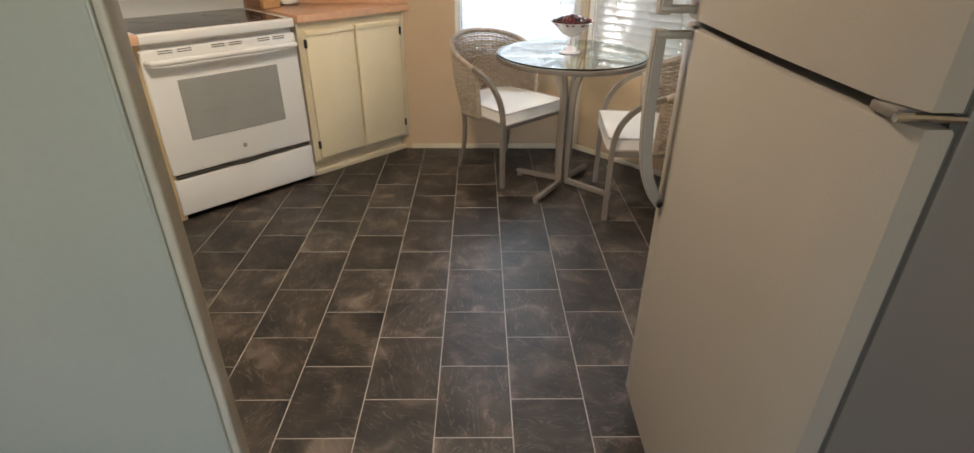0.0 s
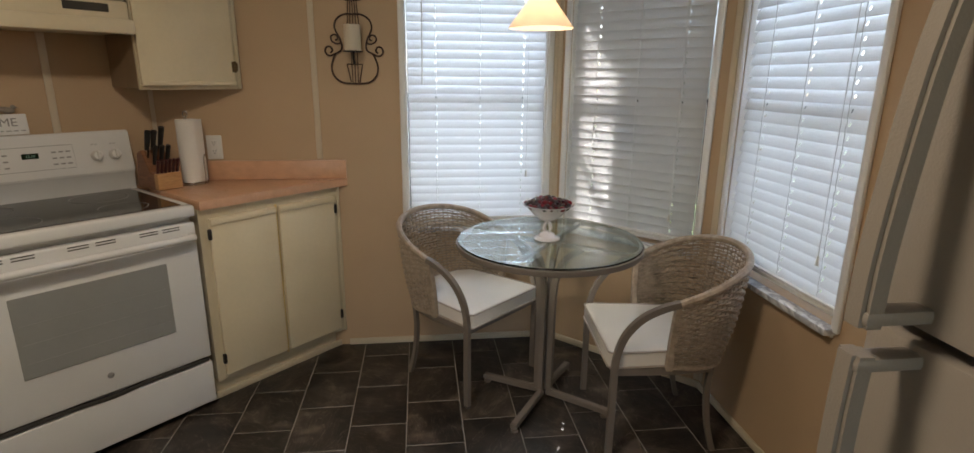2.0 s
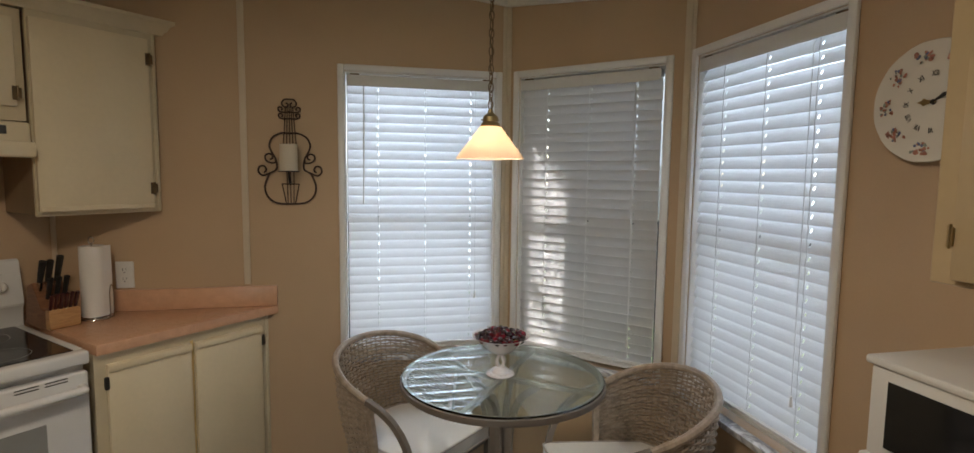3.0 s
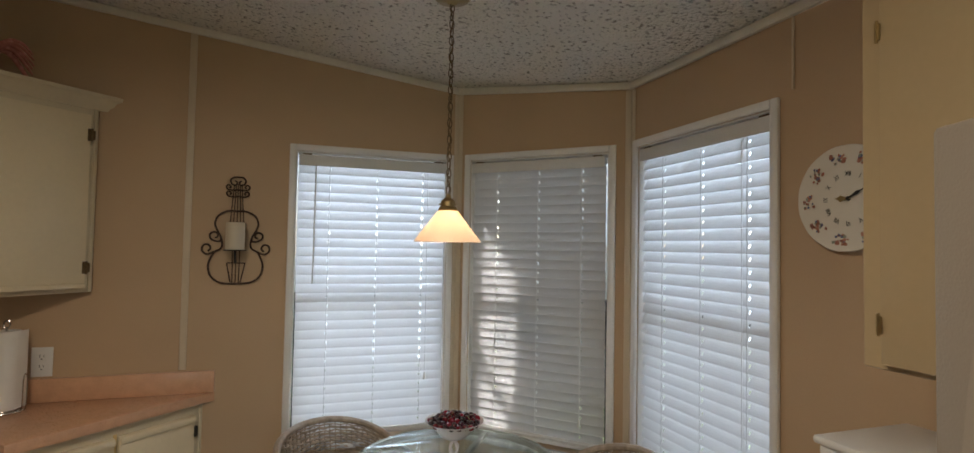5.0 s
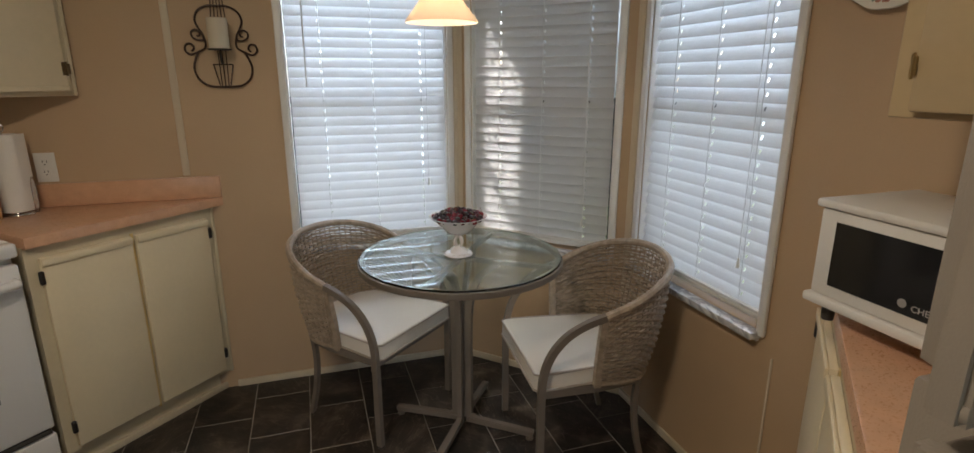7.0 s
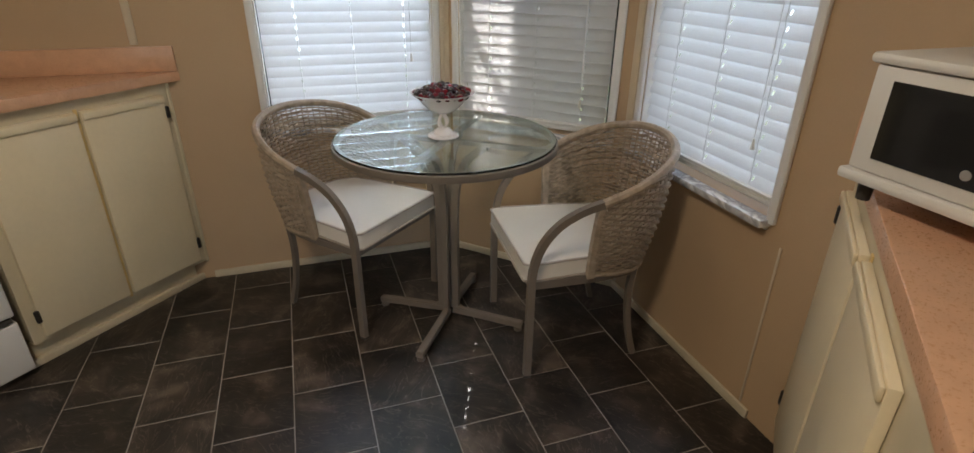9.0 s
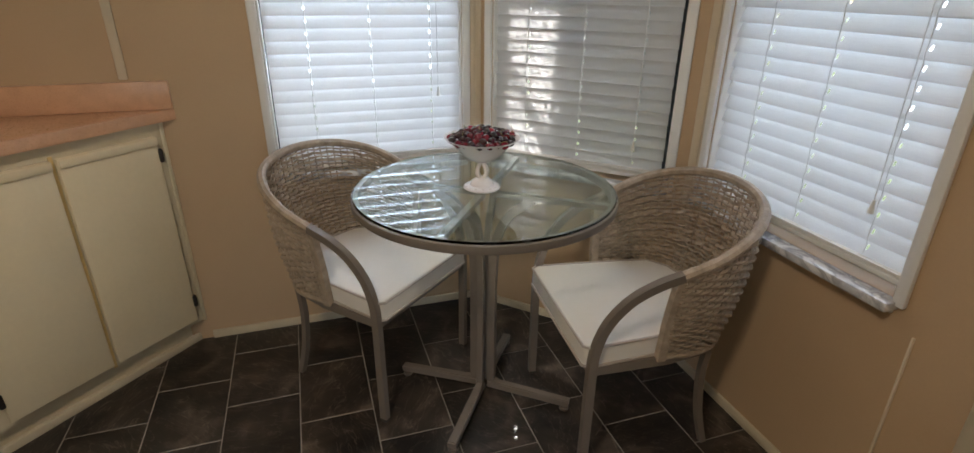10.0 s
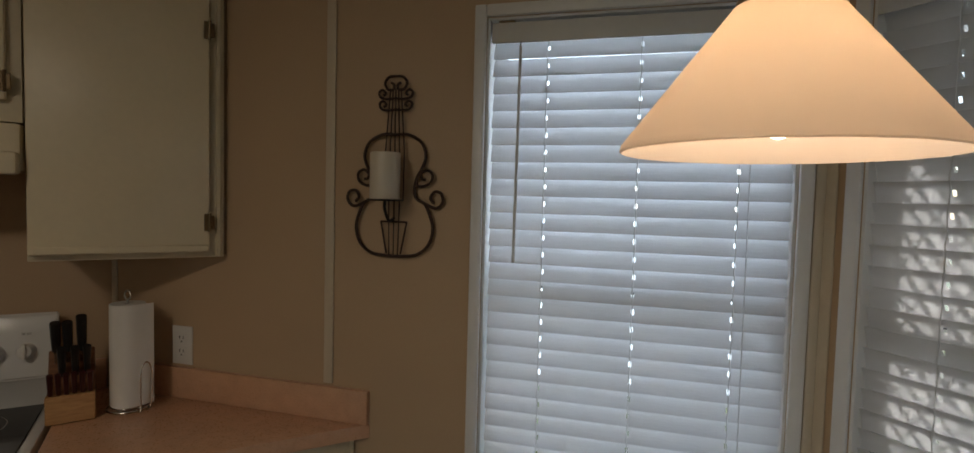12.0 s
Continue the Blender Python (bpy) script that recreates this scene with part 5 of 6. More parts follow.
def fruit_bowl():
    bx, by = 2.980, 5.085
    t = thing("pedestal_bowl", pose(bx, by, 0.7652), "white milk-glass pedestal bowl with a scalloped rim on the table", "bowl")
    sc = lambda n, a: 1 + 0.035 * abs(math.sin(n * a / 2))
    bm = bmesh.new()
    lathe(bm, [(0, 0.0), (0.050, 0.0), (0.054, 0.004), (0.050, 0.009), (0.036, 0.012), (0.030, 0.024), (0.020, 0.031), (0.012, 0.036), (0, 0.037)], 48,
          wave=lambda a, k: ((sc(18, a) if k in (1, 2, 3) else 1), 0))
    foot = part("foot", bm, MILK_GLASS, t, "scalloped milk-glass foot")
    for i in range(14):
        a = 2 * math.pi * i / 14
        bm = bmesh.new()
        lathe(bm, [(0, 0.0006), (0.0032, 0.0006), (0.0036, 0)], 8, Matrix.Translation((0.0455 * math.cos(a), 0.0455 * math.sin(a), 0.0096)))
        part("pierced_hole", bm, PIPING, foot)
    for i in range(4):
        a = math.pi / 2 * i + 0.4
        c, s = math.cos(a), math.sin(a)
        part("stem_strand", rod(smooth_path([(0.010 * c, 0.010 * s, 0.033), (0.019 * c, 0.019 * s, 0.048), (0.017 * c, 0.017 * s, 0.060), (0.008 * c, 0.008 * s, 0.076), (0.014 * c, 0.014 * s, 0.086)], 5), 0.0055, seg=8), MILK_GLASS, t)
    bm = bmesh.new()
    wv = lambda a, k: ((sc(28, a), 0.0022 * abs(math.sin(14 * a))) if k in (6, 7, 8) else (1, 0))
    lathe(bm, [(0, 0.082), (0.020, 0.083), (0.042, 0.092), (0.060, 0.108), (0.078, 0.128), (0.092, 0.142), (0.106, 0.152), (0.108, 0.154), (0.103, 0.153), (0.088, 0.140), (0.072, 0.126), (0.054, 0.108), (0, 0.100)], 84, wave=wv)
    part("bowl", bm, MILK_GLASS, t, "fluted milk-glass bowl")
    rnd = random.Random(5)
    made = []
    for ring, (r, z, n) in enumerate(((0.088, 0.151, 23), (0.068, 0.158, 18), (0.047, 0.166, 12), (0.026, 0.172, 7), (0.006, 0.176, 1), (0.058, 0.145, 14), (0.036, 0.150, 9))):
        for i in range(n):
            a = 2 * math.pi * (i + rnd.uniform(-0.18, 0.18)) / n + ring
            rr = r + rnd.uniform(-0.004, 0.004)
            made.append((rr * math.cos(a), rr * math.sin(a), z + rnd.uniform(-0.003, 0.004)))
    protos = []
    for mt, nm in ((CHERRY, "glossy red cherry in the milk-glass bowl"), (DARK_CHERRY, "glossy near-black cherry in the milk-glass bowl")):
        bm = bmesh.new()
        ball(bm, (0, 0, 0), 0.0118, 3, 0.93)
        for v in bm.verts:
            d = math.hypot(v.co.x, v.co.y)
            if v.co.z > 0 and d < 0.005:
                v.co.z -= 0.0024 * (1 - d / 0.005)
        me = bpy.data.meshes.new("cherry")
        bm.to_mesh(me)
        bm.free()
        me.materials.append(mt)
        me.shade_smooth()
        bm = bmesh.new()
        tube(bm, smooth_path([(0, 0, 0.009), (0.002, 0, 0.018), (0.008, 0.002, 0.030)], 3), 0.0007, seg=5)
        ms = bpy.data.meshes.new("stem")
        bm.to_mesh(ms)
        bm.free()
        ms.materials.append(STEM)
        protos.append((me, ms, nm))
    for i, p in enumerate(made):
        me, ms, nm = protos[0 if rnd.random() < 0.45 else 1]
        c = new("cherry", me)
        c.matrix_world = Matrix.Translation((bx + p[0], by + p[1], 0.7652 + p[2])) @ Euler((rnd.uniform(-0.9, 0.9), rnd.uniform(-0.9, 0.9), rnd.uniform(0, 6))).to_matrix().to_4x4() @ Matrix.Scale(rnd.uniform(0.88, 1.06), 4)
        tagged(c, label=nm, category="cherry", group="cherries in the bowl")
        if i % 6 == 0:
            s = new("stem", ms)
            s.parent = c


fruit_bowl()


# ---- pendant lamp ----
LX, LY = 2.866, 4.812


def pendant():
    zc = ceiling_z(LX) - 0.018
    t = thing("pendant_lamp", pose(LX, LY, 0.018), "lit amber glass pendant lamp on a long bronze chain", "ceiling lamp")
    bm = bmesh.new()
    lathe(bm, [(0.1070, 1.567), (0.1085, 1.568), (0.1075, 1.572), (0.034, 1.668), (0.028, 1.671), (0.025, 1.671), (0.031, 1.667), (0.1040, 1.571), (0.1070, 1.567)], 64)
    part("shade", bm, SHADE, t, "amber frosted glass cone shade", smooth=50)
    bm = bmesh.new()
    lathe(bm, [(0, 1.664), (0.030, 1.668), (0.032, 1.672), (0.029, 1.680), (0.024, 1.684), (0.024, 1.700), (0.018, 1.706), (0.010, 1.712), (0.007, 1.724), (0, 1.725)], 32)
    cap = part("cap", bm, BRASS, t, "antique brass shade cap")
    for a in (0.4, 2.5, 4.6):
        bm = bmesh.new()
        lathe(bm, [(0, 0.008), (0.003, 0.008), (0.003, 0), (0, 0)], 10, Matrix.Translation((0.024 * math.cos(a), 0.024 * math.sin(a), 1.692)) @ Euler((0, radians(90), a)).to_matrix().to_4x4())
        part("screw", bm, BRASS, cap)
    bm = bmesh.new()
    lathe(bm, [(0, 1.662), (0.014, 1.660), (0.018, 1.640), (0.024, 1.622), (0.026, 1.606), (0.020, 1.590), (0.010, 1.580), (0, 1.577)], 24)
    bulb = part("bulb", bm, BULB, t, "glowing frosted bulb")
    bulb.visible_shadow = False
    link = bmesh.new()
    tube(link, [(0.0085 * math.cos(a), 0, 0.0165 * math.sin(a)) for a in [2 * math.pi * i / 14 for i in range(14)]], 0.0019, seg=6, closed=True)
    me = bpy.data.meshes.new("link")
    link.to_mesh(me)
    link.free()
    me.materials.append(DARK_BRASS)
    me.shade_smooth()
    z, i = 1.738, 0
    while z < zc - 0.035:
        o = new("chain_link", me)
        o.parent = t
        o.matrix_local = pose(0, 0, z, 0, 0, 90 * (i % 2) + 20)
        z += 0.0275
        i += 1
    part("lamp_cord", rod([(0.004 * math.sin(k * 1.7), 0.004 * math.cos(k * 1.7), 1.72 + k * (zc - 1.74) / 30) for k in range(31)], 0.0022, seg=6), DARK_BRASS, t)
    bm = bmesh.new()
    lathe(bm, [(0, -0.028), (0.012, -0.027), (0.020, -0.020), (0.055, -0.012), (0.062, -0.004), (0.062, 0.004), (0, 0.004)], 40, Matrix.Translation((0, 0, zc)))
    part("canopy", bm, BRASS, t, "brass ceiling canopy")


pendant()


# ---- on the north wall ----
def spiral(cx, cz, r0, r1, a0, a1, n=16):
    return [(cx + (r0 + (r1 - r0) * i / n) * math.cos(radians(a0 + (a1 - a0) * i / n)), 0, cz + (r0 + (r1 - r0) * i / n) * math.sin(radians(a0 + (a1 - a0) * i / n))) for i in range(n + 1)]


def violin_sconce():
    """Local x along the wall, z up, y=0 on the wall plane, room at -y."""
    t = thing("violin_candle_sconce", pose(2.150, YA - 0.014, 1.390), "bronzed wrought-iron violin wall sconce holding an ivory candle", "wall sconce")
    k = 0.000905   # height of the drawing's unit
    kx = 0.000835
    P = lambda x, z: (x * kx, 0, (590 - z) * k)
    for sx in (1, -1):
        S = lambda pts: [P(sx * x, z) for x, z in pts]
        part("upper_bout", rod(smooth_path(S([(0, 240), (45, 240), (88, 262), (104, 300), (92, 335), (76, 362), (74, 385)]), 6), 0.0042, seg=7), RUST_IRON, t)
        part("scroll", rod(smooth_path(S([(74, 385), (98, 386), (122, 374), (126, 352), (108, 341), (90, 350), (92, 366), (104, 368)]), 5), 0.0038, seg=7), RUST_IRON, t)
        part("scroll", rod(smooth_path(S([(76, 362), (68, 395), (74, 420), (104, 436), (140, 448), (162, 430), (156, 406), (134, 402), (122, 420), (134, 434)]), 5), 0.0042, seg=7), RUST_IRON, t)
        part("lower_bout", rod(smooth_path(S([(104, 436), (118, 462), (131, 505), (118, 552), (74, 584), (0, 590)]), 6), 0.0044, seg=7), RUST_IRON, t)
        for zz, w in ((130, 52), (162, 50)):
            part("peg_scroll", rod(smooth_path(S([(0, zz + 6), (30, zz + 8), (w, zz + 2), (w + 4, zz - 12), (w - 8, zz - 18), (w - 18, zz - 8), (w - 10, zz - 2)]), 5), 0.0034, seg=6), RUST_IRON, t)
        part("head_scroll", rod(smooth_path(S([(0, 74), (24, 76), (37, 92), (28, 110), (10, 112), (6, 98), (16, 92)]), 5), 0.0036, seg=6), RUST_IRON, t)
        part("tailpiece_side", rod([P(sx * 44, 490), P(sx * 24, 583)], 0.0026, seg=6), RUST_IRON, t)
    part("tailpiece_top", rod([P(-44, 490), P(44, 490)], 0.0026, seg=6), RUST_IRON, t)
    for x in (-2, -1, 0, 1, 2):
        part("string", rod([P(x * 9, 108), P(x * 16, 286), P(x * 15, 430)], 0.0020, seg=5), RUST_IRON, t)
    for x in (-1, 0, 1):
        part("string", rod([P(x * 18, 430), P(x * 15, 588)], 0.0020, seg=5), RUST_IRON, t)
    zc = (590 - 430) * k
    part("bracket_arm", rod(smooth_path([(0, 0, zc - 0.045), (0, -0.03, zc - 0.05), (0, -0.055, zc - 0.02), (0, -0.055, zc)], 5), 0.004, seg=7), BLACK, t)
    bm = bmesh.new()
    lathe(bm, [(0, 0), (0.044, 0), (0.047, 0.005), (0.045, 0.005), (0.043, 0.002), (0, 0.002)], 32, Matrix.Translation((0, -0.055, zc)))
    part("candle_plate", bm, BLACK, t, "black round candle plate")
    c = thing("pillar_candle", pose(2.150, YA - 0.069, 1.390 + zc + 0.0025), "unlit ivory pillar candle on the violin sconce", "candle")
    bm = bmesh.new()
    lathe(bm, [(0, 0), (0.037, 0), (0.038, 0.002), (0.038, 0.116), (0.036, 0.119), (0.030, 0.117), (0, 0.112)], 40)
    part("wax", bm, WAX, c)
    part("wick", rod([(0, 0, 0.112), (0.002, 0, 0.122)], 0.0009, seg=5), INK, c)


violin_sconce()


def outlet():
    t = thing("wall_outlet", pose(1.459, YA, 1.083), "white duplex electrical outlet plate on the tan wall", "electrical outlet")
    part("cover_plate", boxed((-0.036, -0.006, -0.058), (0.036, -0.0004, 0.058), 0.003, seg=2), PLASTIC, t)
    for z in (-0.020, 0.020):
        f = part("socket", boxed((-0.0165, -0.008, z - 0.014), (0.0165, -0.006, z + 0.014), 0.002), PLASTIC, t)
        bm = bmesh.new()
        box(bm, (-0.0075, -0.0086, z - 0.001), (-0.0055, -0.0079, z + 0.009))
        box(bm, (0.0055, -0.0086, z + 0.000), (0.0075, -0.0079, z + 0.008))
        box(bm, (-0.0025, -0.0086, z - 0.010), (0.0025, -0.0079, z - 0.006))
        part("slots", bm, INK, f)


outlet()


# ---- on the corner worktop ----
def knife_block():
    t = thing("knife_block", Matrix.Translation((1.320, 5.488, COUNTER + 0.0006)) @ pose(0, 0, 0, 0, 0, 50) @ Matrix.Scale(1.04, 4), "wooden knife block full of black-handled knives", "knife block")
    # local y to the back; slots lean back
    bm = bmesh.new()
    prof = [(0.0, 0.0), (0.0, 0.070), (0.030, 0.075), (0.085, 0.165), (0.125, 0.150), (0.150, 0.0)]
    A = [bm.verts.new((-0.050, y, z)) for y, z in prof]
    B = [bm.verts.new((0.050, y, z)) for y, z in prof]
    for i in range(len(prof)):
        j = (i + 1) % len(prof)
        bm.faces.new((A[i], A[j], B[j], B[i]))
    bm.faces.new(A), bm.faces.new(B[::-1])
    bmesh.ops.recalc_face_normals(bm, faces=bm.faces[:])
    bmesh.ops.bevel(bm, geom=bm.edges[:], offset=0.003, segments=1, affect="EDGES")
    part("block", bm, DARK_WOOD, t, "dark brown wooden block")
    part("front_rack", boxed((-0.052, -0.030, 0.001), (0.052, -0.0005, 0.072), 0.003), KNIFE_WOOD, t, "light beech steak-knife rack")
    d = Vector((0, -0.35, 0.94)).normalized()
    for i, x in enumerate((-0.033, -0.008, 0.022)):
        b = Vector((x, 0.075, 0.140))
        k = part("knife", rod([b - d * 0.01, b + d * 0.03], 0, flat=(0.004, 0.012), up=(0, 1, 0)), CHROME, t)
        hl = 0.085 + 0.015 * (i == 2)
        part("handle", rod([b + d * 0.03, b + d * 0.06, b + d * (0.03 + hl)], 0.011, seg=8, rad=lambda q: 0.85 + 0.25 * q), BLACK, k, "black knife handle")
    for i, x in enumerate((-0.020, 0.008, 0.034)):
        b = Vector((x, 0.045, 0.105))
        part("knife_handle", rod([b, b + d * 0.05, b + d * 0.085], 0.0095, seg=8, rad=lambda q: 0.8 + 0.25 * q), BLACK, t, "black knife handle")
    for i in range(6):
        b = Vector((-0.041 + i * 0.0165, -0.014, 0.0725))
        part("steak_knife_handle", rod([b, b + d * 0.03, b + d * 0.062], 0.0062, seg=8, rad=lambda q: 0.85 + 0.3 * q), material("dark_red_handle", (0.055, 0.012, 0.012), rough=0.3) if i == 0 else bpy.data.materials["dark_red_handle"], t, "dark red steak-knife handle")


knife_block()


def paper_towels():
    t = thing("paper_towel_holder", pose(1.388, 5.600, COUNTER + 0.0006) @ Matrix.Diagonal((0.85, 0.85, 1.11, 1)), "chrome wire holder with an upright roll of white paper towels", "paper towel holder")
    bm = bmesh.new()
    rnd = random.Random(3)
    lathe(bm, [(0.019, 0.012), (0.051, 0.012), (0.0525, 0.015), (0.0525, 0.268), (0.051, 0.271), (0.019, 0.271), (0.019, 0.012)], 48)
    roll = part("roll", bm, PAPER, t, "white quilted paper towel roll")
    bm = bmesh.new()
    pts = [(0.0535 * math.cos(a), 0.0535 * math.sin(a)) for a in [radians(d) for d in range(-95, 0, 10)]] + [(0.062, 0.020), (0.066, 0.040)]
    for z0, z1 in ((0.012, 0.271),):
        for (x0, y0), (x1, y1) in zip(pts, pts[1:]):
            f = 0.006
            vs = [bm.verts.new(v) for v in ((x0, y0, z0 + 0.0), (x1, y1, z0), (x1, y1, z1), (x0, y0, z1))]
            bm.faces.new(vs)
    bmesh.ops.remove_doubles(bm, verts=bm.verts[:], dist=1e-5)
    bmesh.ops.solidify(bm, geom=bm.faces[:], thickness=0.0012)
    part("loose_sheet", bm, PAPER, t)
    for z, r in ((0.003, 0.062), (0.009, 0.048)):
        bm = bmesh.new()
        tube(bm, [(r * math.cos(2 * math.pi * i / 32), r * math.sin(2 * math.pi * i / 32), z) for i in range(32)], 0.0028, seg=6, closed=True)
        part("base_ring", bm, CHROME, t)
    part("center_rod", rod([(0, 0, 0.003), (0, 0, 0.283)], 0.004), CHROME, t)
    bm = bmesh.new()
    tube(bm, [(0.012 * math.cos(2 * math.pi * i / 16), 0, 0.292 + 0.012 * math.sin(2 * math.pi * i / 16)) for i in range(16)], 0.0028, seg=6, closed=True)
    part("top_loop", bm, CHROME, t)
    part("side_guard", rod(smooth_path([(0.060, -0.02, 0.004), (0.074, -0.02, 0.01), (0.076, -0.02, 0.10), (0.076, 0.0, 0.125), (0.076, 0.02, 0.10), (0.074, 0.02, 0.01), (0.060, 0.02, 0.004)], 5), 0.0025, seg=6), CHROME, t)


paper_towels()


def ginger_jar(x, y, s, label):
    t = thing("ginger_jar", pose(x, y, COUNTER + 0.0006), label, "jar", "jars beside the cooker")
    bm = bmesh.new()
    lathe(bm, [(r * s, z * s) for r, z in [(0, 0), (0.060, 0), (0.064, 0.006), (0.078, 0.040), (0.098, 0.095), (0.103, 0.130), (0.094, 0.160), (0.072, 0.178), (0.064, 0.184), (0.066, 0.190), (0, 0.190)]], 56,
          wave=lambda a, k: (1 + (0.006 * math.cos(14 * a) if 3 <= k <= 6 else 0), 0))
    part("jar_body", bm, CERAMIC, t)
    bm = bmesh.new()
    lathe(bm, [(r * s, z * s) for r, z in [(0, 0.1905), (0.072, 0.1905), (0.075, 0.196), (0.070, 0.206), (0.040, 0.216), (0.014, 0.220), (0.010, 0.226), (0.014, 0.236), (0.010, 0.244), (0, 0.246)]], 48)
    part("lid", bm, CERAMIC, t, "domed cream lid with a knob")


ginger_jar(0.535, 4.910, 0.86, "cream ribbed ceramic ginger jar with lid beside the cooker")
ginger_jar(0.440, 4.700, 1.0, "large cream ribbed ceramic ginger jar with lid")


def home_sign():
    m = cook_m @ Matrix.Translation((0.315, 0.590, 1.1826)) @ Euler((radians(-7), 0, 0)).to_matrix().to_4x4()
    t = thing("home_sign", m, "small white wooden HOME sign standing on the cooker back", "sign")
    part("board", boxed((-0.100, -0.010, 0.0), (0.100, 0.010, 0.082), 0.003, seg=2), TRIM, t)
    text_part("HOME", 0.046, GREY_INK, t, Matrix.Translation((0.002, -0.0108, 0.048)) @ Euler((radians(90), 0, 0)).to_matrix().to_4x4())
    bm = bmesh.new()
    rnd = random.Random(2)
    x = -0.055
    while x < 0.075:
        w = rnd.uniform(0.008, 0.020)
        box(bm, (x, -0.0112, 0.014), (x + w, -0.0102, 0.0175))
        x += w + 0.006
    part("script_line", bm, GREY_INK, t)
    b = thing("bird_figurine", m @ Matrix.Translation((0.045, 0, 0.0835)), "small grey bird ornament on the sign", "figurine")
    bm = bmesh.new()
    bmesh.ops.create_uvsphere(bm, u_segments=16, v_segments=10, radius=1, matrix=Matrix.Translation((0, 0, 0.015)) @ Euler((0, radians(12), 0)).to_matrix().to_4x4() @ Matrix.Diagonal((0.026, 0.012, 0.013, 1)))
    ball(bm, (0.022, 0, 0.026), 0.0095, 2)
    tube(bm, [(-0.018, 0, 0.016), (-0.045, 0, 0.026), (-0.058, 0, 0.030)], 0.006, seg=6, rad=lambda q: 1 - 0.6 * q)
    tube(bm, [(0.030, 0, 0.026), (0.039, 0, 0.024)], 0.003, seg=6, rad=lambda q: 1.0 - 0.9 * q)
    tube(bm, [(0.002, 0, 0.0), (0.002, 0, 0.01)], 0.0015, seg=5)
    ob = part("bird_body", bm, material("grey_bird_glaze", (0.30, 0.27, 0.23), rough=0.5), b)


home_sign()


def rooster():
    """A glazed rooster ornament, one mesh."""
    m = Matrix.Translation((1.29, 5.520, 2.1525)) @ pose(0, 0, 0, 0, 0, KIT)
    bm = bmesh.new()
    bmesh.ops.create_uvsphere(bm, u_segments=20, v_segments=12, radius=1, matrix=Matrix.Translation((-0.01, 0, 0.085)) @ Matrix.Diagonal((0.075, 0.045, 0.058, 1)))
    n0 = len(bm.faces)
    rnd = random.Random(8)
    for i in range(11):
        a = -0.2 + i * 0.12
        y = rnd.uniform(-0.025, 0.025)
        tube(bm, smooth_path([(0.04, y * 0.5, 0.095), (0.085, y, 0.150 - 0.004 * i), (0.130, y, 0.155 - 0.009 * i), (0.165, y * 1.4, 0.120 - 0.011 * i)], 4), 0.011, seg=7, rad=lambda q: 1.0 - 0.75 * q)
    n1 = len(bm.faces)
    tube(bm, smooth_path([(-0.045, 0, 0.10), (-0.060, 0, 0.160), (-0.068, 0, 0.205), (-0.075, 0, 0.225)], 4), 0.030, seg=12, rad=lambda q: 1.0 - 0.45 * q)
    n2 = len(bm.faces)
    for i in range(5):
        ball(bm, (-0.092 + i * 0.011, 0, 0.242 + 0.008 * math.sin(i * 1.2)), 0.010, 2, 1.3)
    ball(bm, (-0.094, 0, 0.20), 0.010, 2, 1.4)
    bmesh.ops.create_uvsphere(bm, u_segments=14, v_segments=8, radius=1, matrix=Matrix.Translation((0.0, -0.042, 0.090)) @ Matrix.Diagonal((0.048, 0.012, 0.030, 1)))
    n3 = len(bm.faces)
    bmesh.ops.create_uvsphere(bm, u_segments=18, v_segments=8, radius=1, matrix=Matrix.Translation((-0.005, 0, 0.018)) @ Matrix.Diagonal((0.080, 0.050, 0.022, 1)))
    bm.faces.ensure_lookup_table()
    for i, f in enumerate(bm.faces):
        f.material_index = 1 if (i < n0 or i >= n3 or n1 <= i < n2) else 0
    ob = part("rooster_figurine", bm, PINK, None, smooth=60)
    ob.data.materials.append(GREENG)
    ob.matrix_world = m
    lo = min(v.co.z for v in ob.data.vertices)
    ob.matrix_world = m @ Matrix.Translation((0, 0, -lo))
    tagged(ob, label="pink and green glazed rooster ornament on top of the cabinet", category="figurine")


rooster()


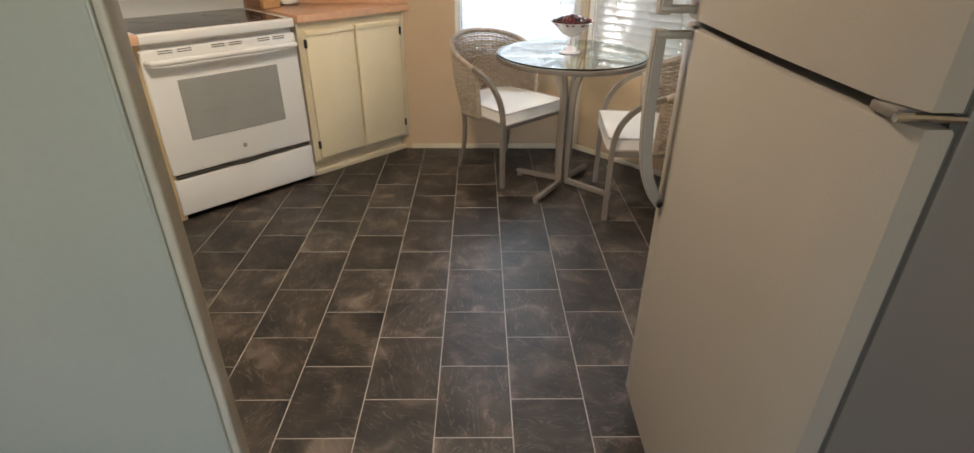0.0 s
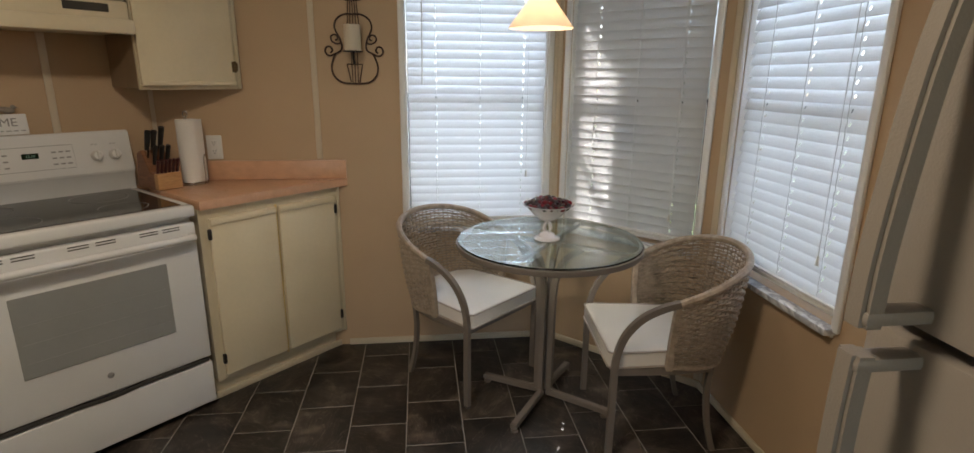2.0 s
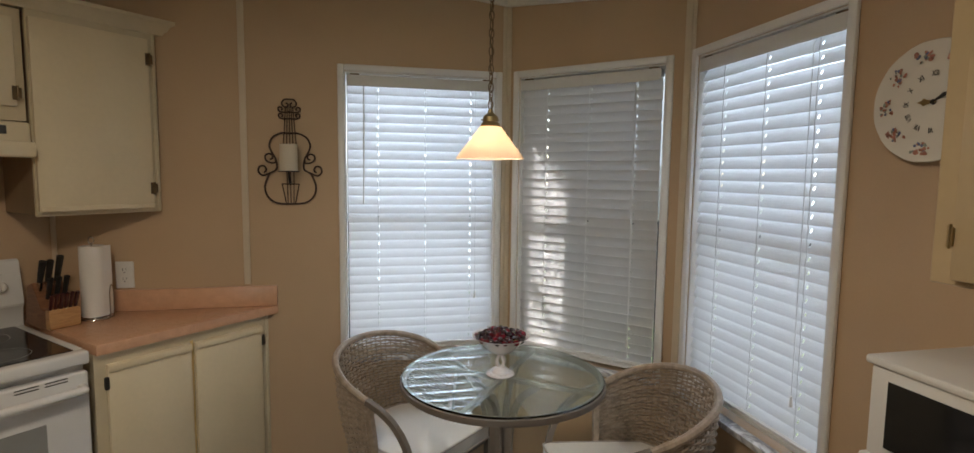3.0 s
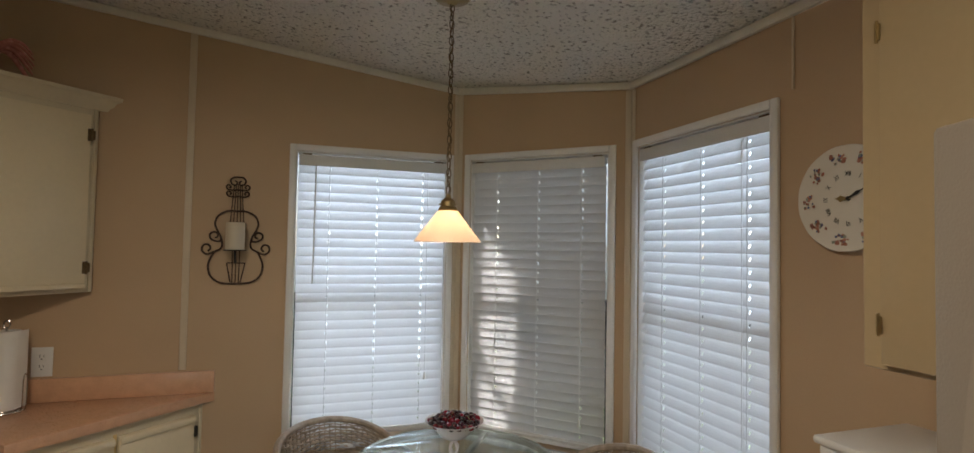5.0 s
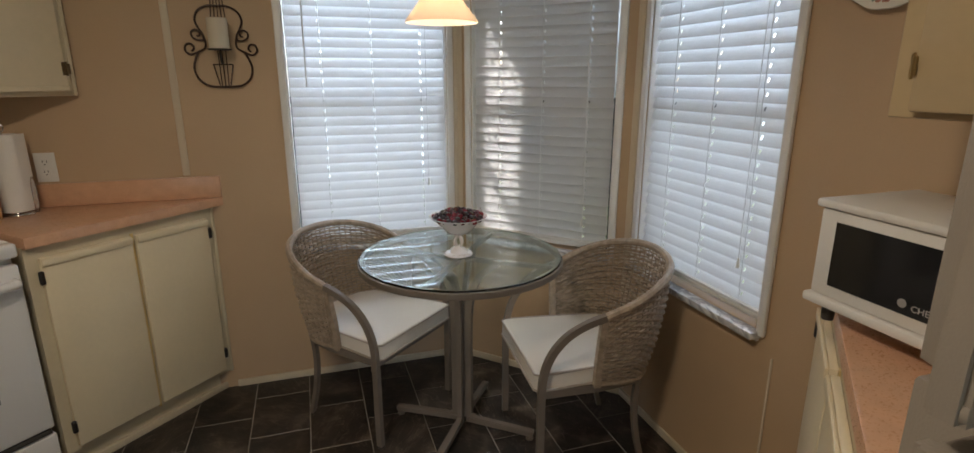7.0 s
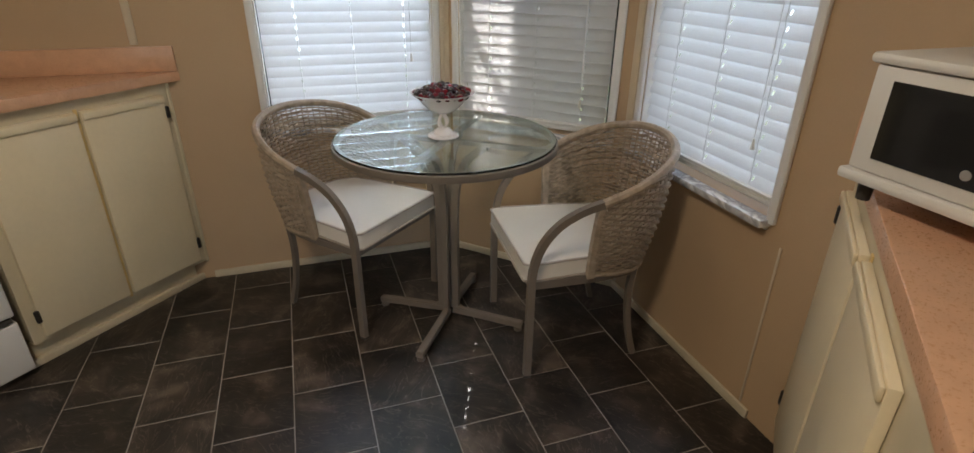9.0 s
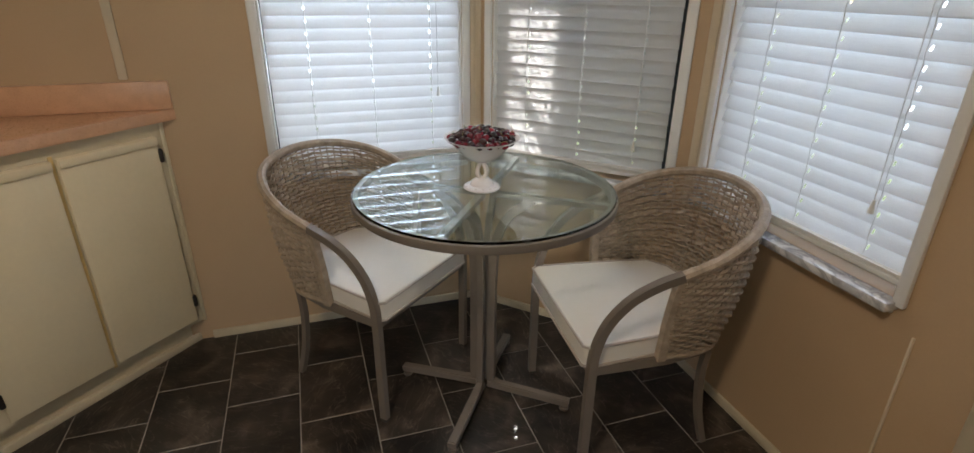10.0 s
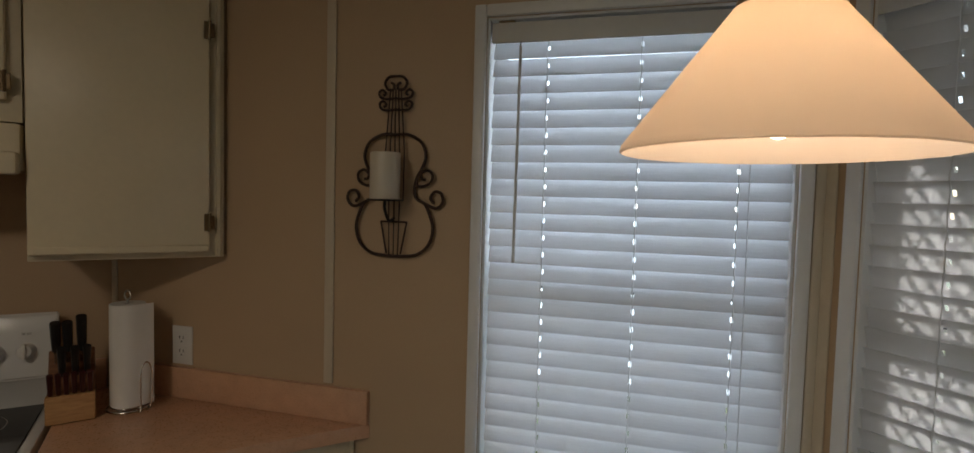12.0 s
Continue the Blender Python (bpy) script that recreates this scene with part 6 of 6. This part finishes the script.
# ---- clock ----
def clock():
    t = thing("wall_clock", Matrix.Translation((XC - 0.004, 4.106, 1.715)) @ pose(0, 0, 0, 0, 0, -90) @ Matrix.Scale(0.945, 4), "white porcelain plate clock with rose sprays", "clock")
    face = Euler((radians(90), 0, 0)).to_matrix().to_4x4()
    bm = bmesh.new()
    lathe(bm, [(0, 0.0), (0.085, 0.0), (0.100, 0.004), (0.142, 0.018), (0.146, 0.021), (0.144, 0.024), (0.102, 0.010), (0.088, 0.006), (0, 0.006)], 96, face,
          wave=lambda a, k: (1 + (0.010 * abs(math.sin(6 * a)) if k in (4, 5) else 0.006 * abs(math.sin(6 * a)) if k == 3 else 0), 0))
    plate = part("plate", bm, PORCELAIN, t, "white porcelain plate")
    nums = ["XII", "I", "II", "III", "IV", "V", "VI", "VII", "VIII", "IX", "X", "XI"]
    for i, s in enumerate(nums):
        a = radians(90 - 30 * i)
        mt = Matrix.Translation((0.068 * math.cos(a), -0.0080, 0.068 * math.sin(a))) @ Euler((0, radians(30 * i), 0)).to_matrix().to_4x4() @ face @ Matrix.Diagonal((0.8, 1, 1, 1))
        text_part(s, 0.019, INK, plate, mt, 0.0003, "numeral")
    rnd = random.Random(4)
    for i in range(9):
        a0 = radians(90 - 40 * i + 12)
        for j in range(22):
            a = a0 + rnd.uniform(-0.17, 0.17)
            r = 0.116 + rnd.uniform(-0.013, 0.014)
            z = 0.0105 + (r - 0.102) * 0.33 + 0.0006
            bm = bmesh.new()
            q = rnd.uniform(0.0035, 0.0065) if j > 3 else 0.008
            lathe(bm, [(0, 0.0007), (q * 0.7, 0.0006), (q, -0.001)], 7, face @ Matrix.Translation((r * math.cos(a), r * math.sin(a), z)) @ Euler((0, 0.34, a)).to_matrix().to_4x4() @ Matrix.Diagonal((1, rnd.uniform(0.5, 1), 1, 1)))
            part("rose_petal" if j < 6 else "leaf_spray", bm, (ROSE, ROSE, BLUEP, LEAFP)[j % 4] if j > 3 else ROSE, plate)
    def hand(nm, ang, L, mat, w):
        bm = bmesh.new()
        a = radians(90 - ang)
        d, s = Vector((math.cos(a), 0, math.sin(a))), Vector((-math.sin(a), 0, math.cos(a)))
        pts = [d * -0.012, d * (L * 0.35) + s * w, d * (L * 0.55) + s * w * 1.6, d * (L * 0.7) + s * w * 0.6, d * L, d * (L * 0.7) - s * w * 0.6, d * (L * 0.55) - s * w * 1.6, d * (L * 0.35) - s * w]
        f = bm.faces.new([bm.verts.new(p + Vector((0, -0.010, 0))) for p in pts])
        r = bmesh.ops.extrude_face_region(bm, geom=[f])
        bmesh.ops.translate(bm, vec=(0, -0.001, 0), verts=[g for g in r["geom"] if isinstance(g, bmesh.types.BMVert)])
        bmesh.ops.recalc_face_normals(bm, faces=bm.faces[:])
        part(nm, bm, mat, t, smooth=0)
    hand("minute_hand", 62, 0.056, BLACK, 0.0035)
    hand("hour_hand", 272, 0.040, BRASS, 0.006)
    bm = bmesh.new()
    lathe(bm, [(0, 0.013), (0.005, 0.012), (0.007, 0.006), (0, 0.006)], 20, face)
    part("spindle", bm, BLACK, t)


clock()


# Assumed fixture around the added fill lamp, always out of view
def fill_dome():
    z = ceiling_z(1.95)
    t = thing("ceiling_light", pose(1.95, 3.55, 0), "unseen dome light added to brighten the kitchen", "ceiling lamp")
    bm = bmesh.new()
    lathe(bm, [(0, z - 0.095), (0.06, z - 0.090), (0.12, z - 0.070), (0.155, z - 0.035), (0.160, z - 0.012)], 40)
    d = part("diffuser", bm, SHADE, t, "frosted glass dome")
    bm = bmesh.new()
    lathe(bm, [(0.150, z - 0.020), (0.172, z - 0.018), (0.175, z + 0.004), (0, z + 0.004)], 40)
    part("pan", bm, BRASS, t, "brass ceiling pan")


fill_dome()


# ---- floor tiles ----
def tiles():
    fl = thing("floor", pose(0, 0, 0), "dark slate-look rectangular floor tiles with pale grout", "floor")
    fl["kind"] = "structure"
    w, h, g = 0.2365, 0.306, 0.0034
    meshes = []
    for hh in (h, h / 2):
        bm = bmesh.new()
        box(bm, (-w / 2 + g / 2, -hh / 2 + g / 2, -0.006), (w / 2 - g / 2, hh / 2 - g / 2, 0.0), 0.0012)
        me = bpy.data.meshes.new("tile")
        bm.to_mesh(me)
        bm.free()
        me.materials.append(TILE)
        meshes.append(me)
    nB = Vector((NB.x, NB.y))
    k = -9
    while 2.373 + k * w < XC + 0.02:
        x = 2.373 + (k + 0.5) * w
        off = 0.0 if k % 2 == 0 else 0.153
        j = -16
        while True:
            y = 4.503 + off + (j + 0.5) * h
            j += 1
            if y - h / 2 > YA + 0.02:
                break
            if y < 0.15 or (Vector((x, y)) - Vector(AB)).dot(nB) > 0.30 or x < XW - 0.1:
                continue
            if x < 0.90 or (Vector((x, y, 0)) - CK).dot(Vector((-0.7071, 0.7071, 0))) > 0.35:
                continue
            ob = new("tile", meshes[0])
            ob.parent = fl
            ob.location = (x, y, 0)
        k += 1


tiles()
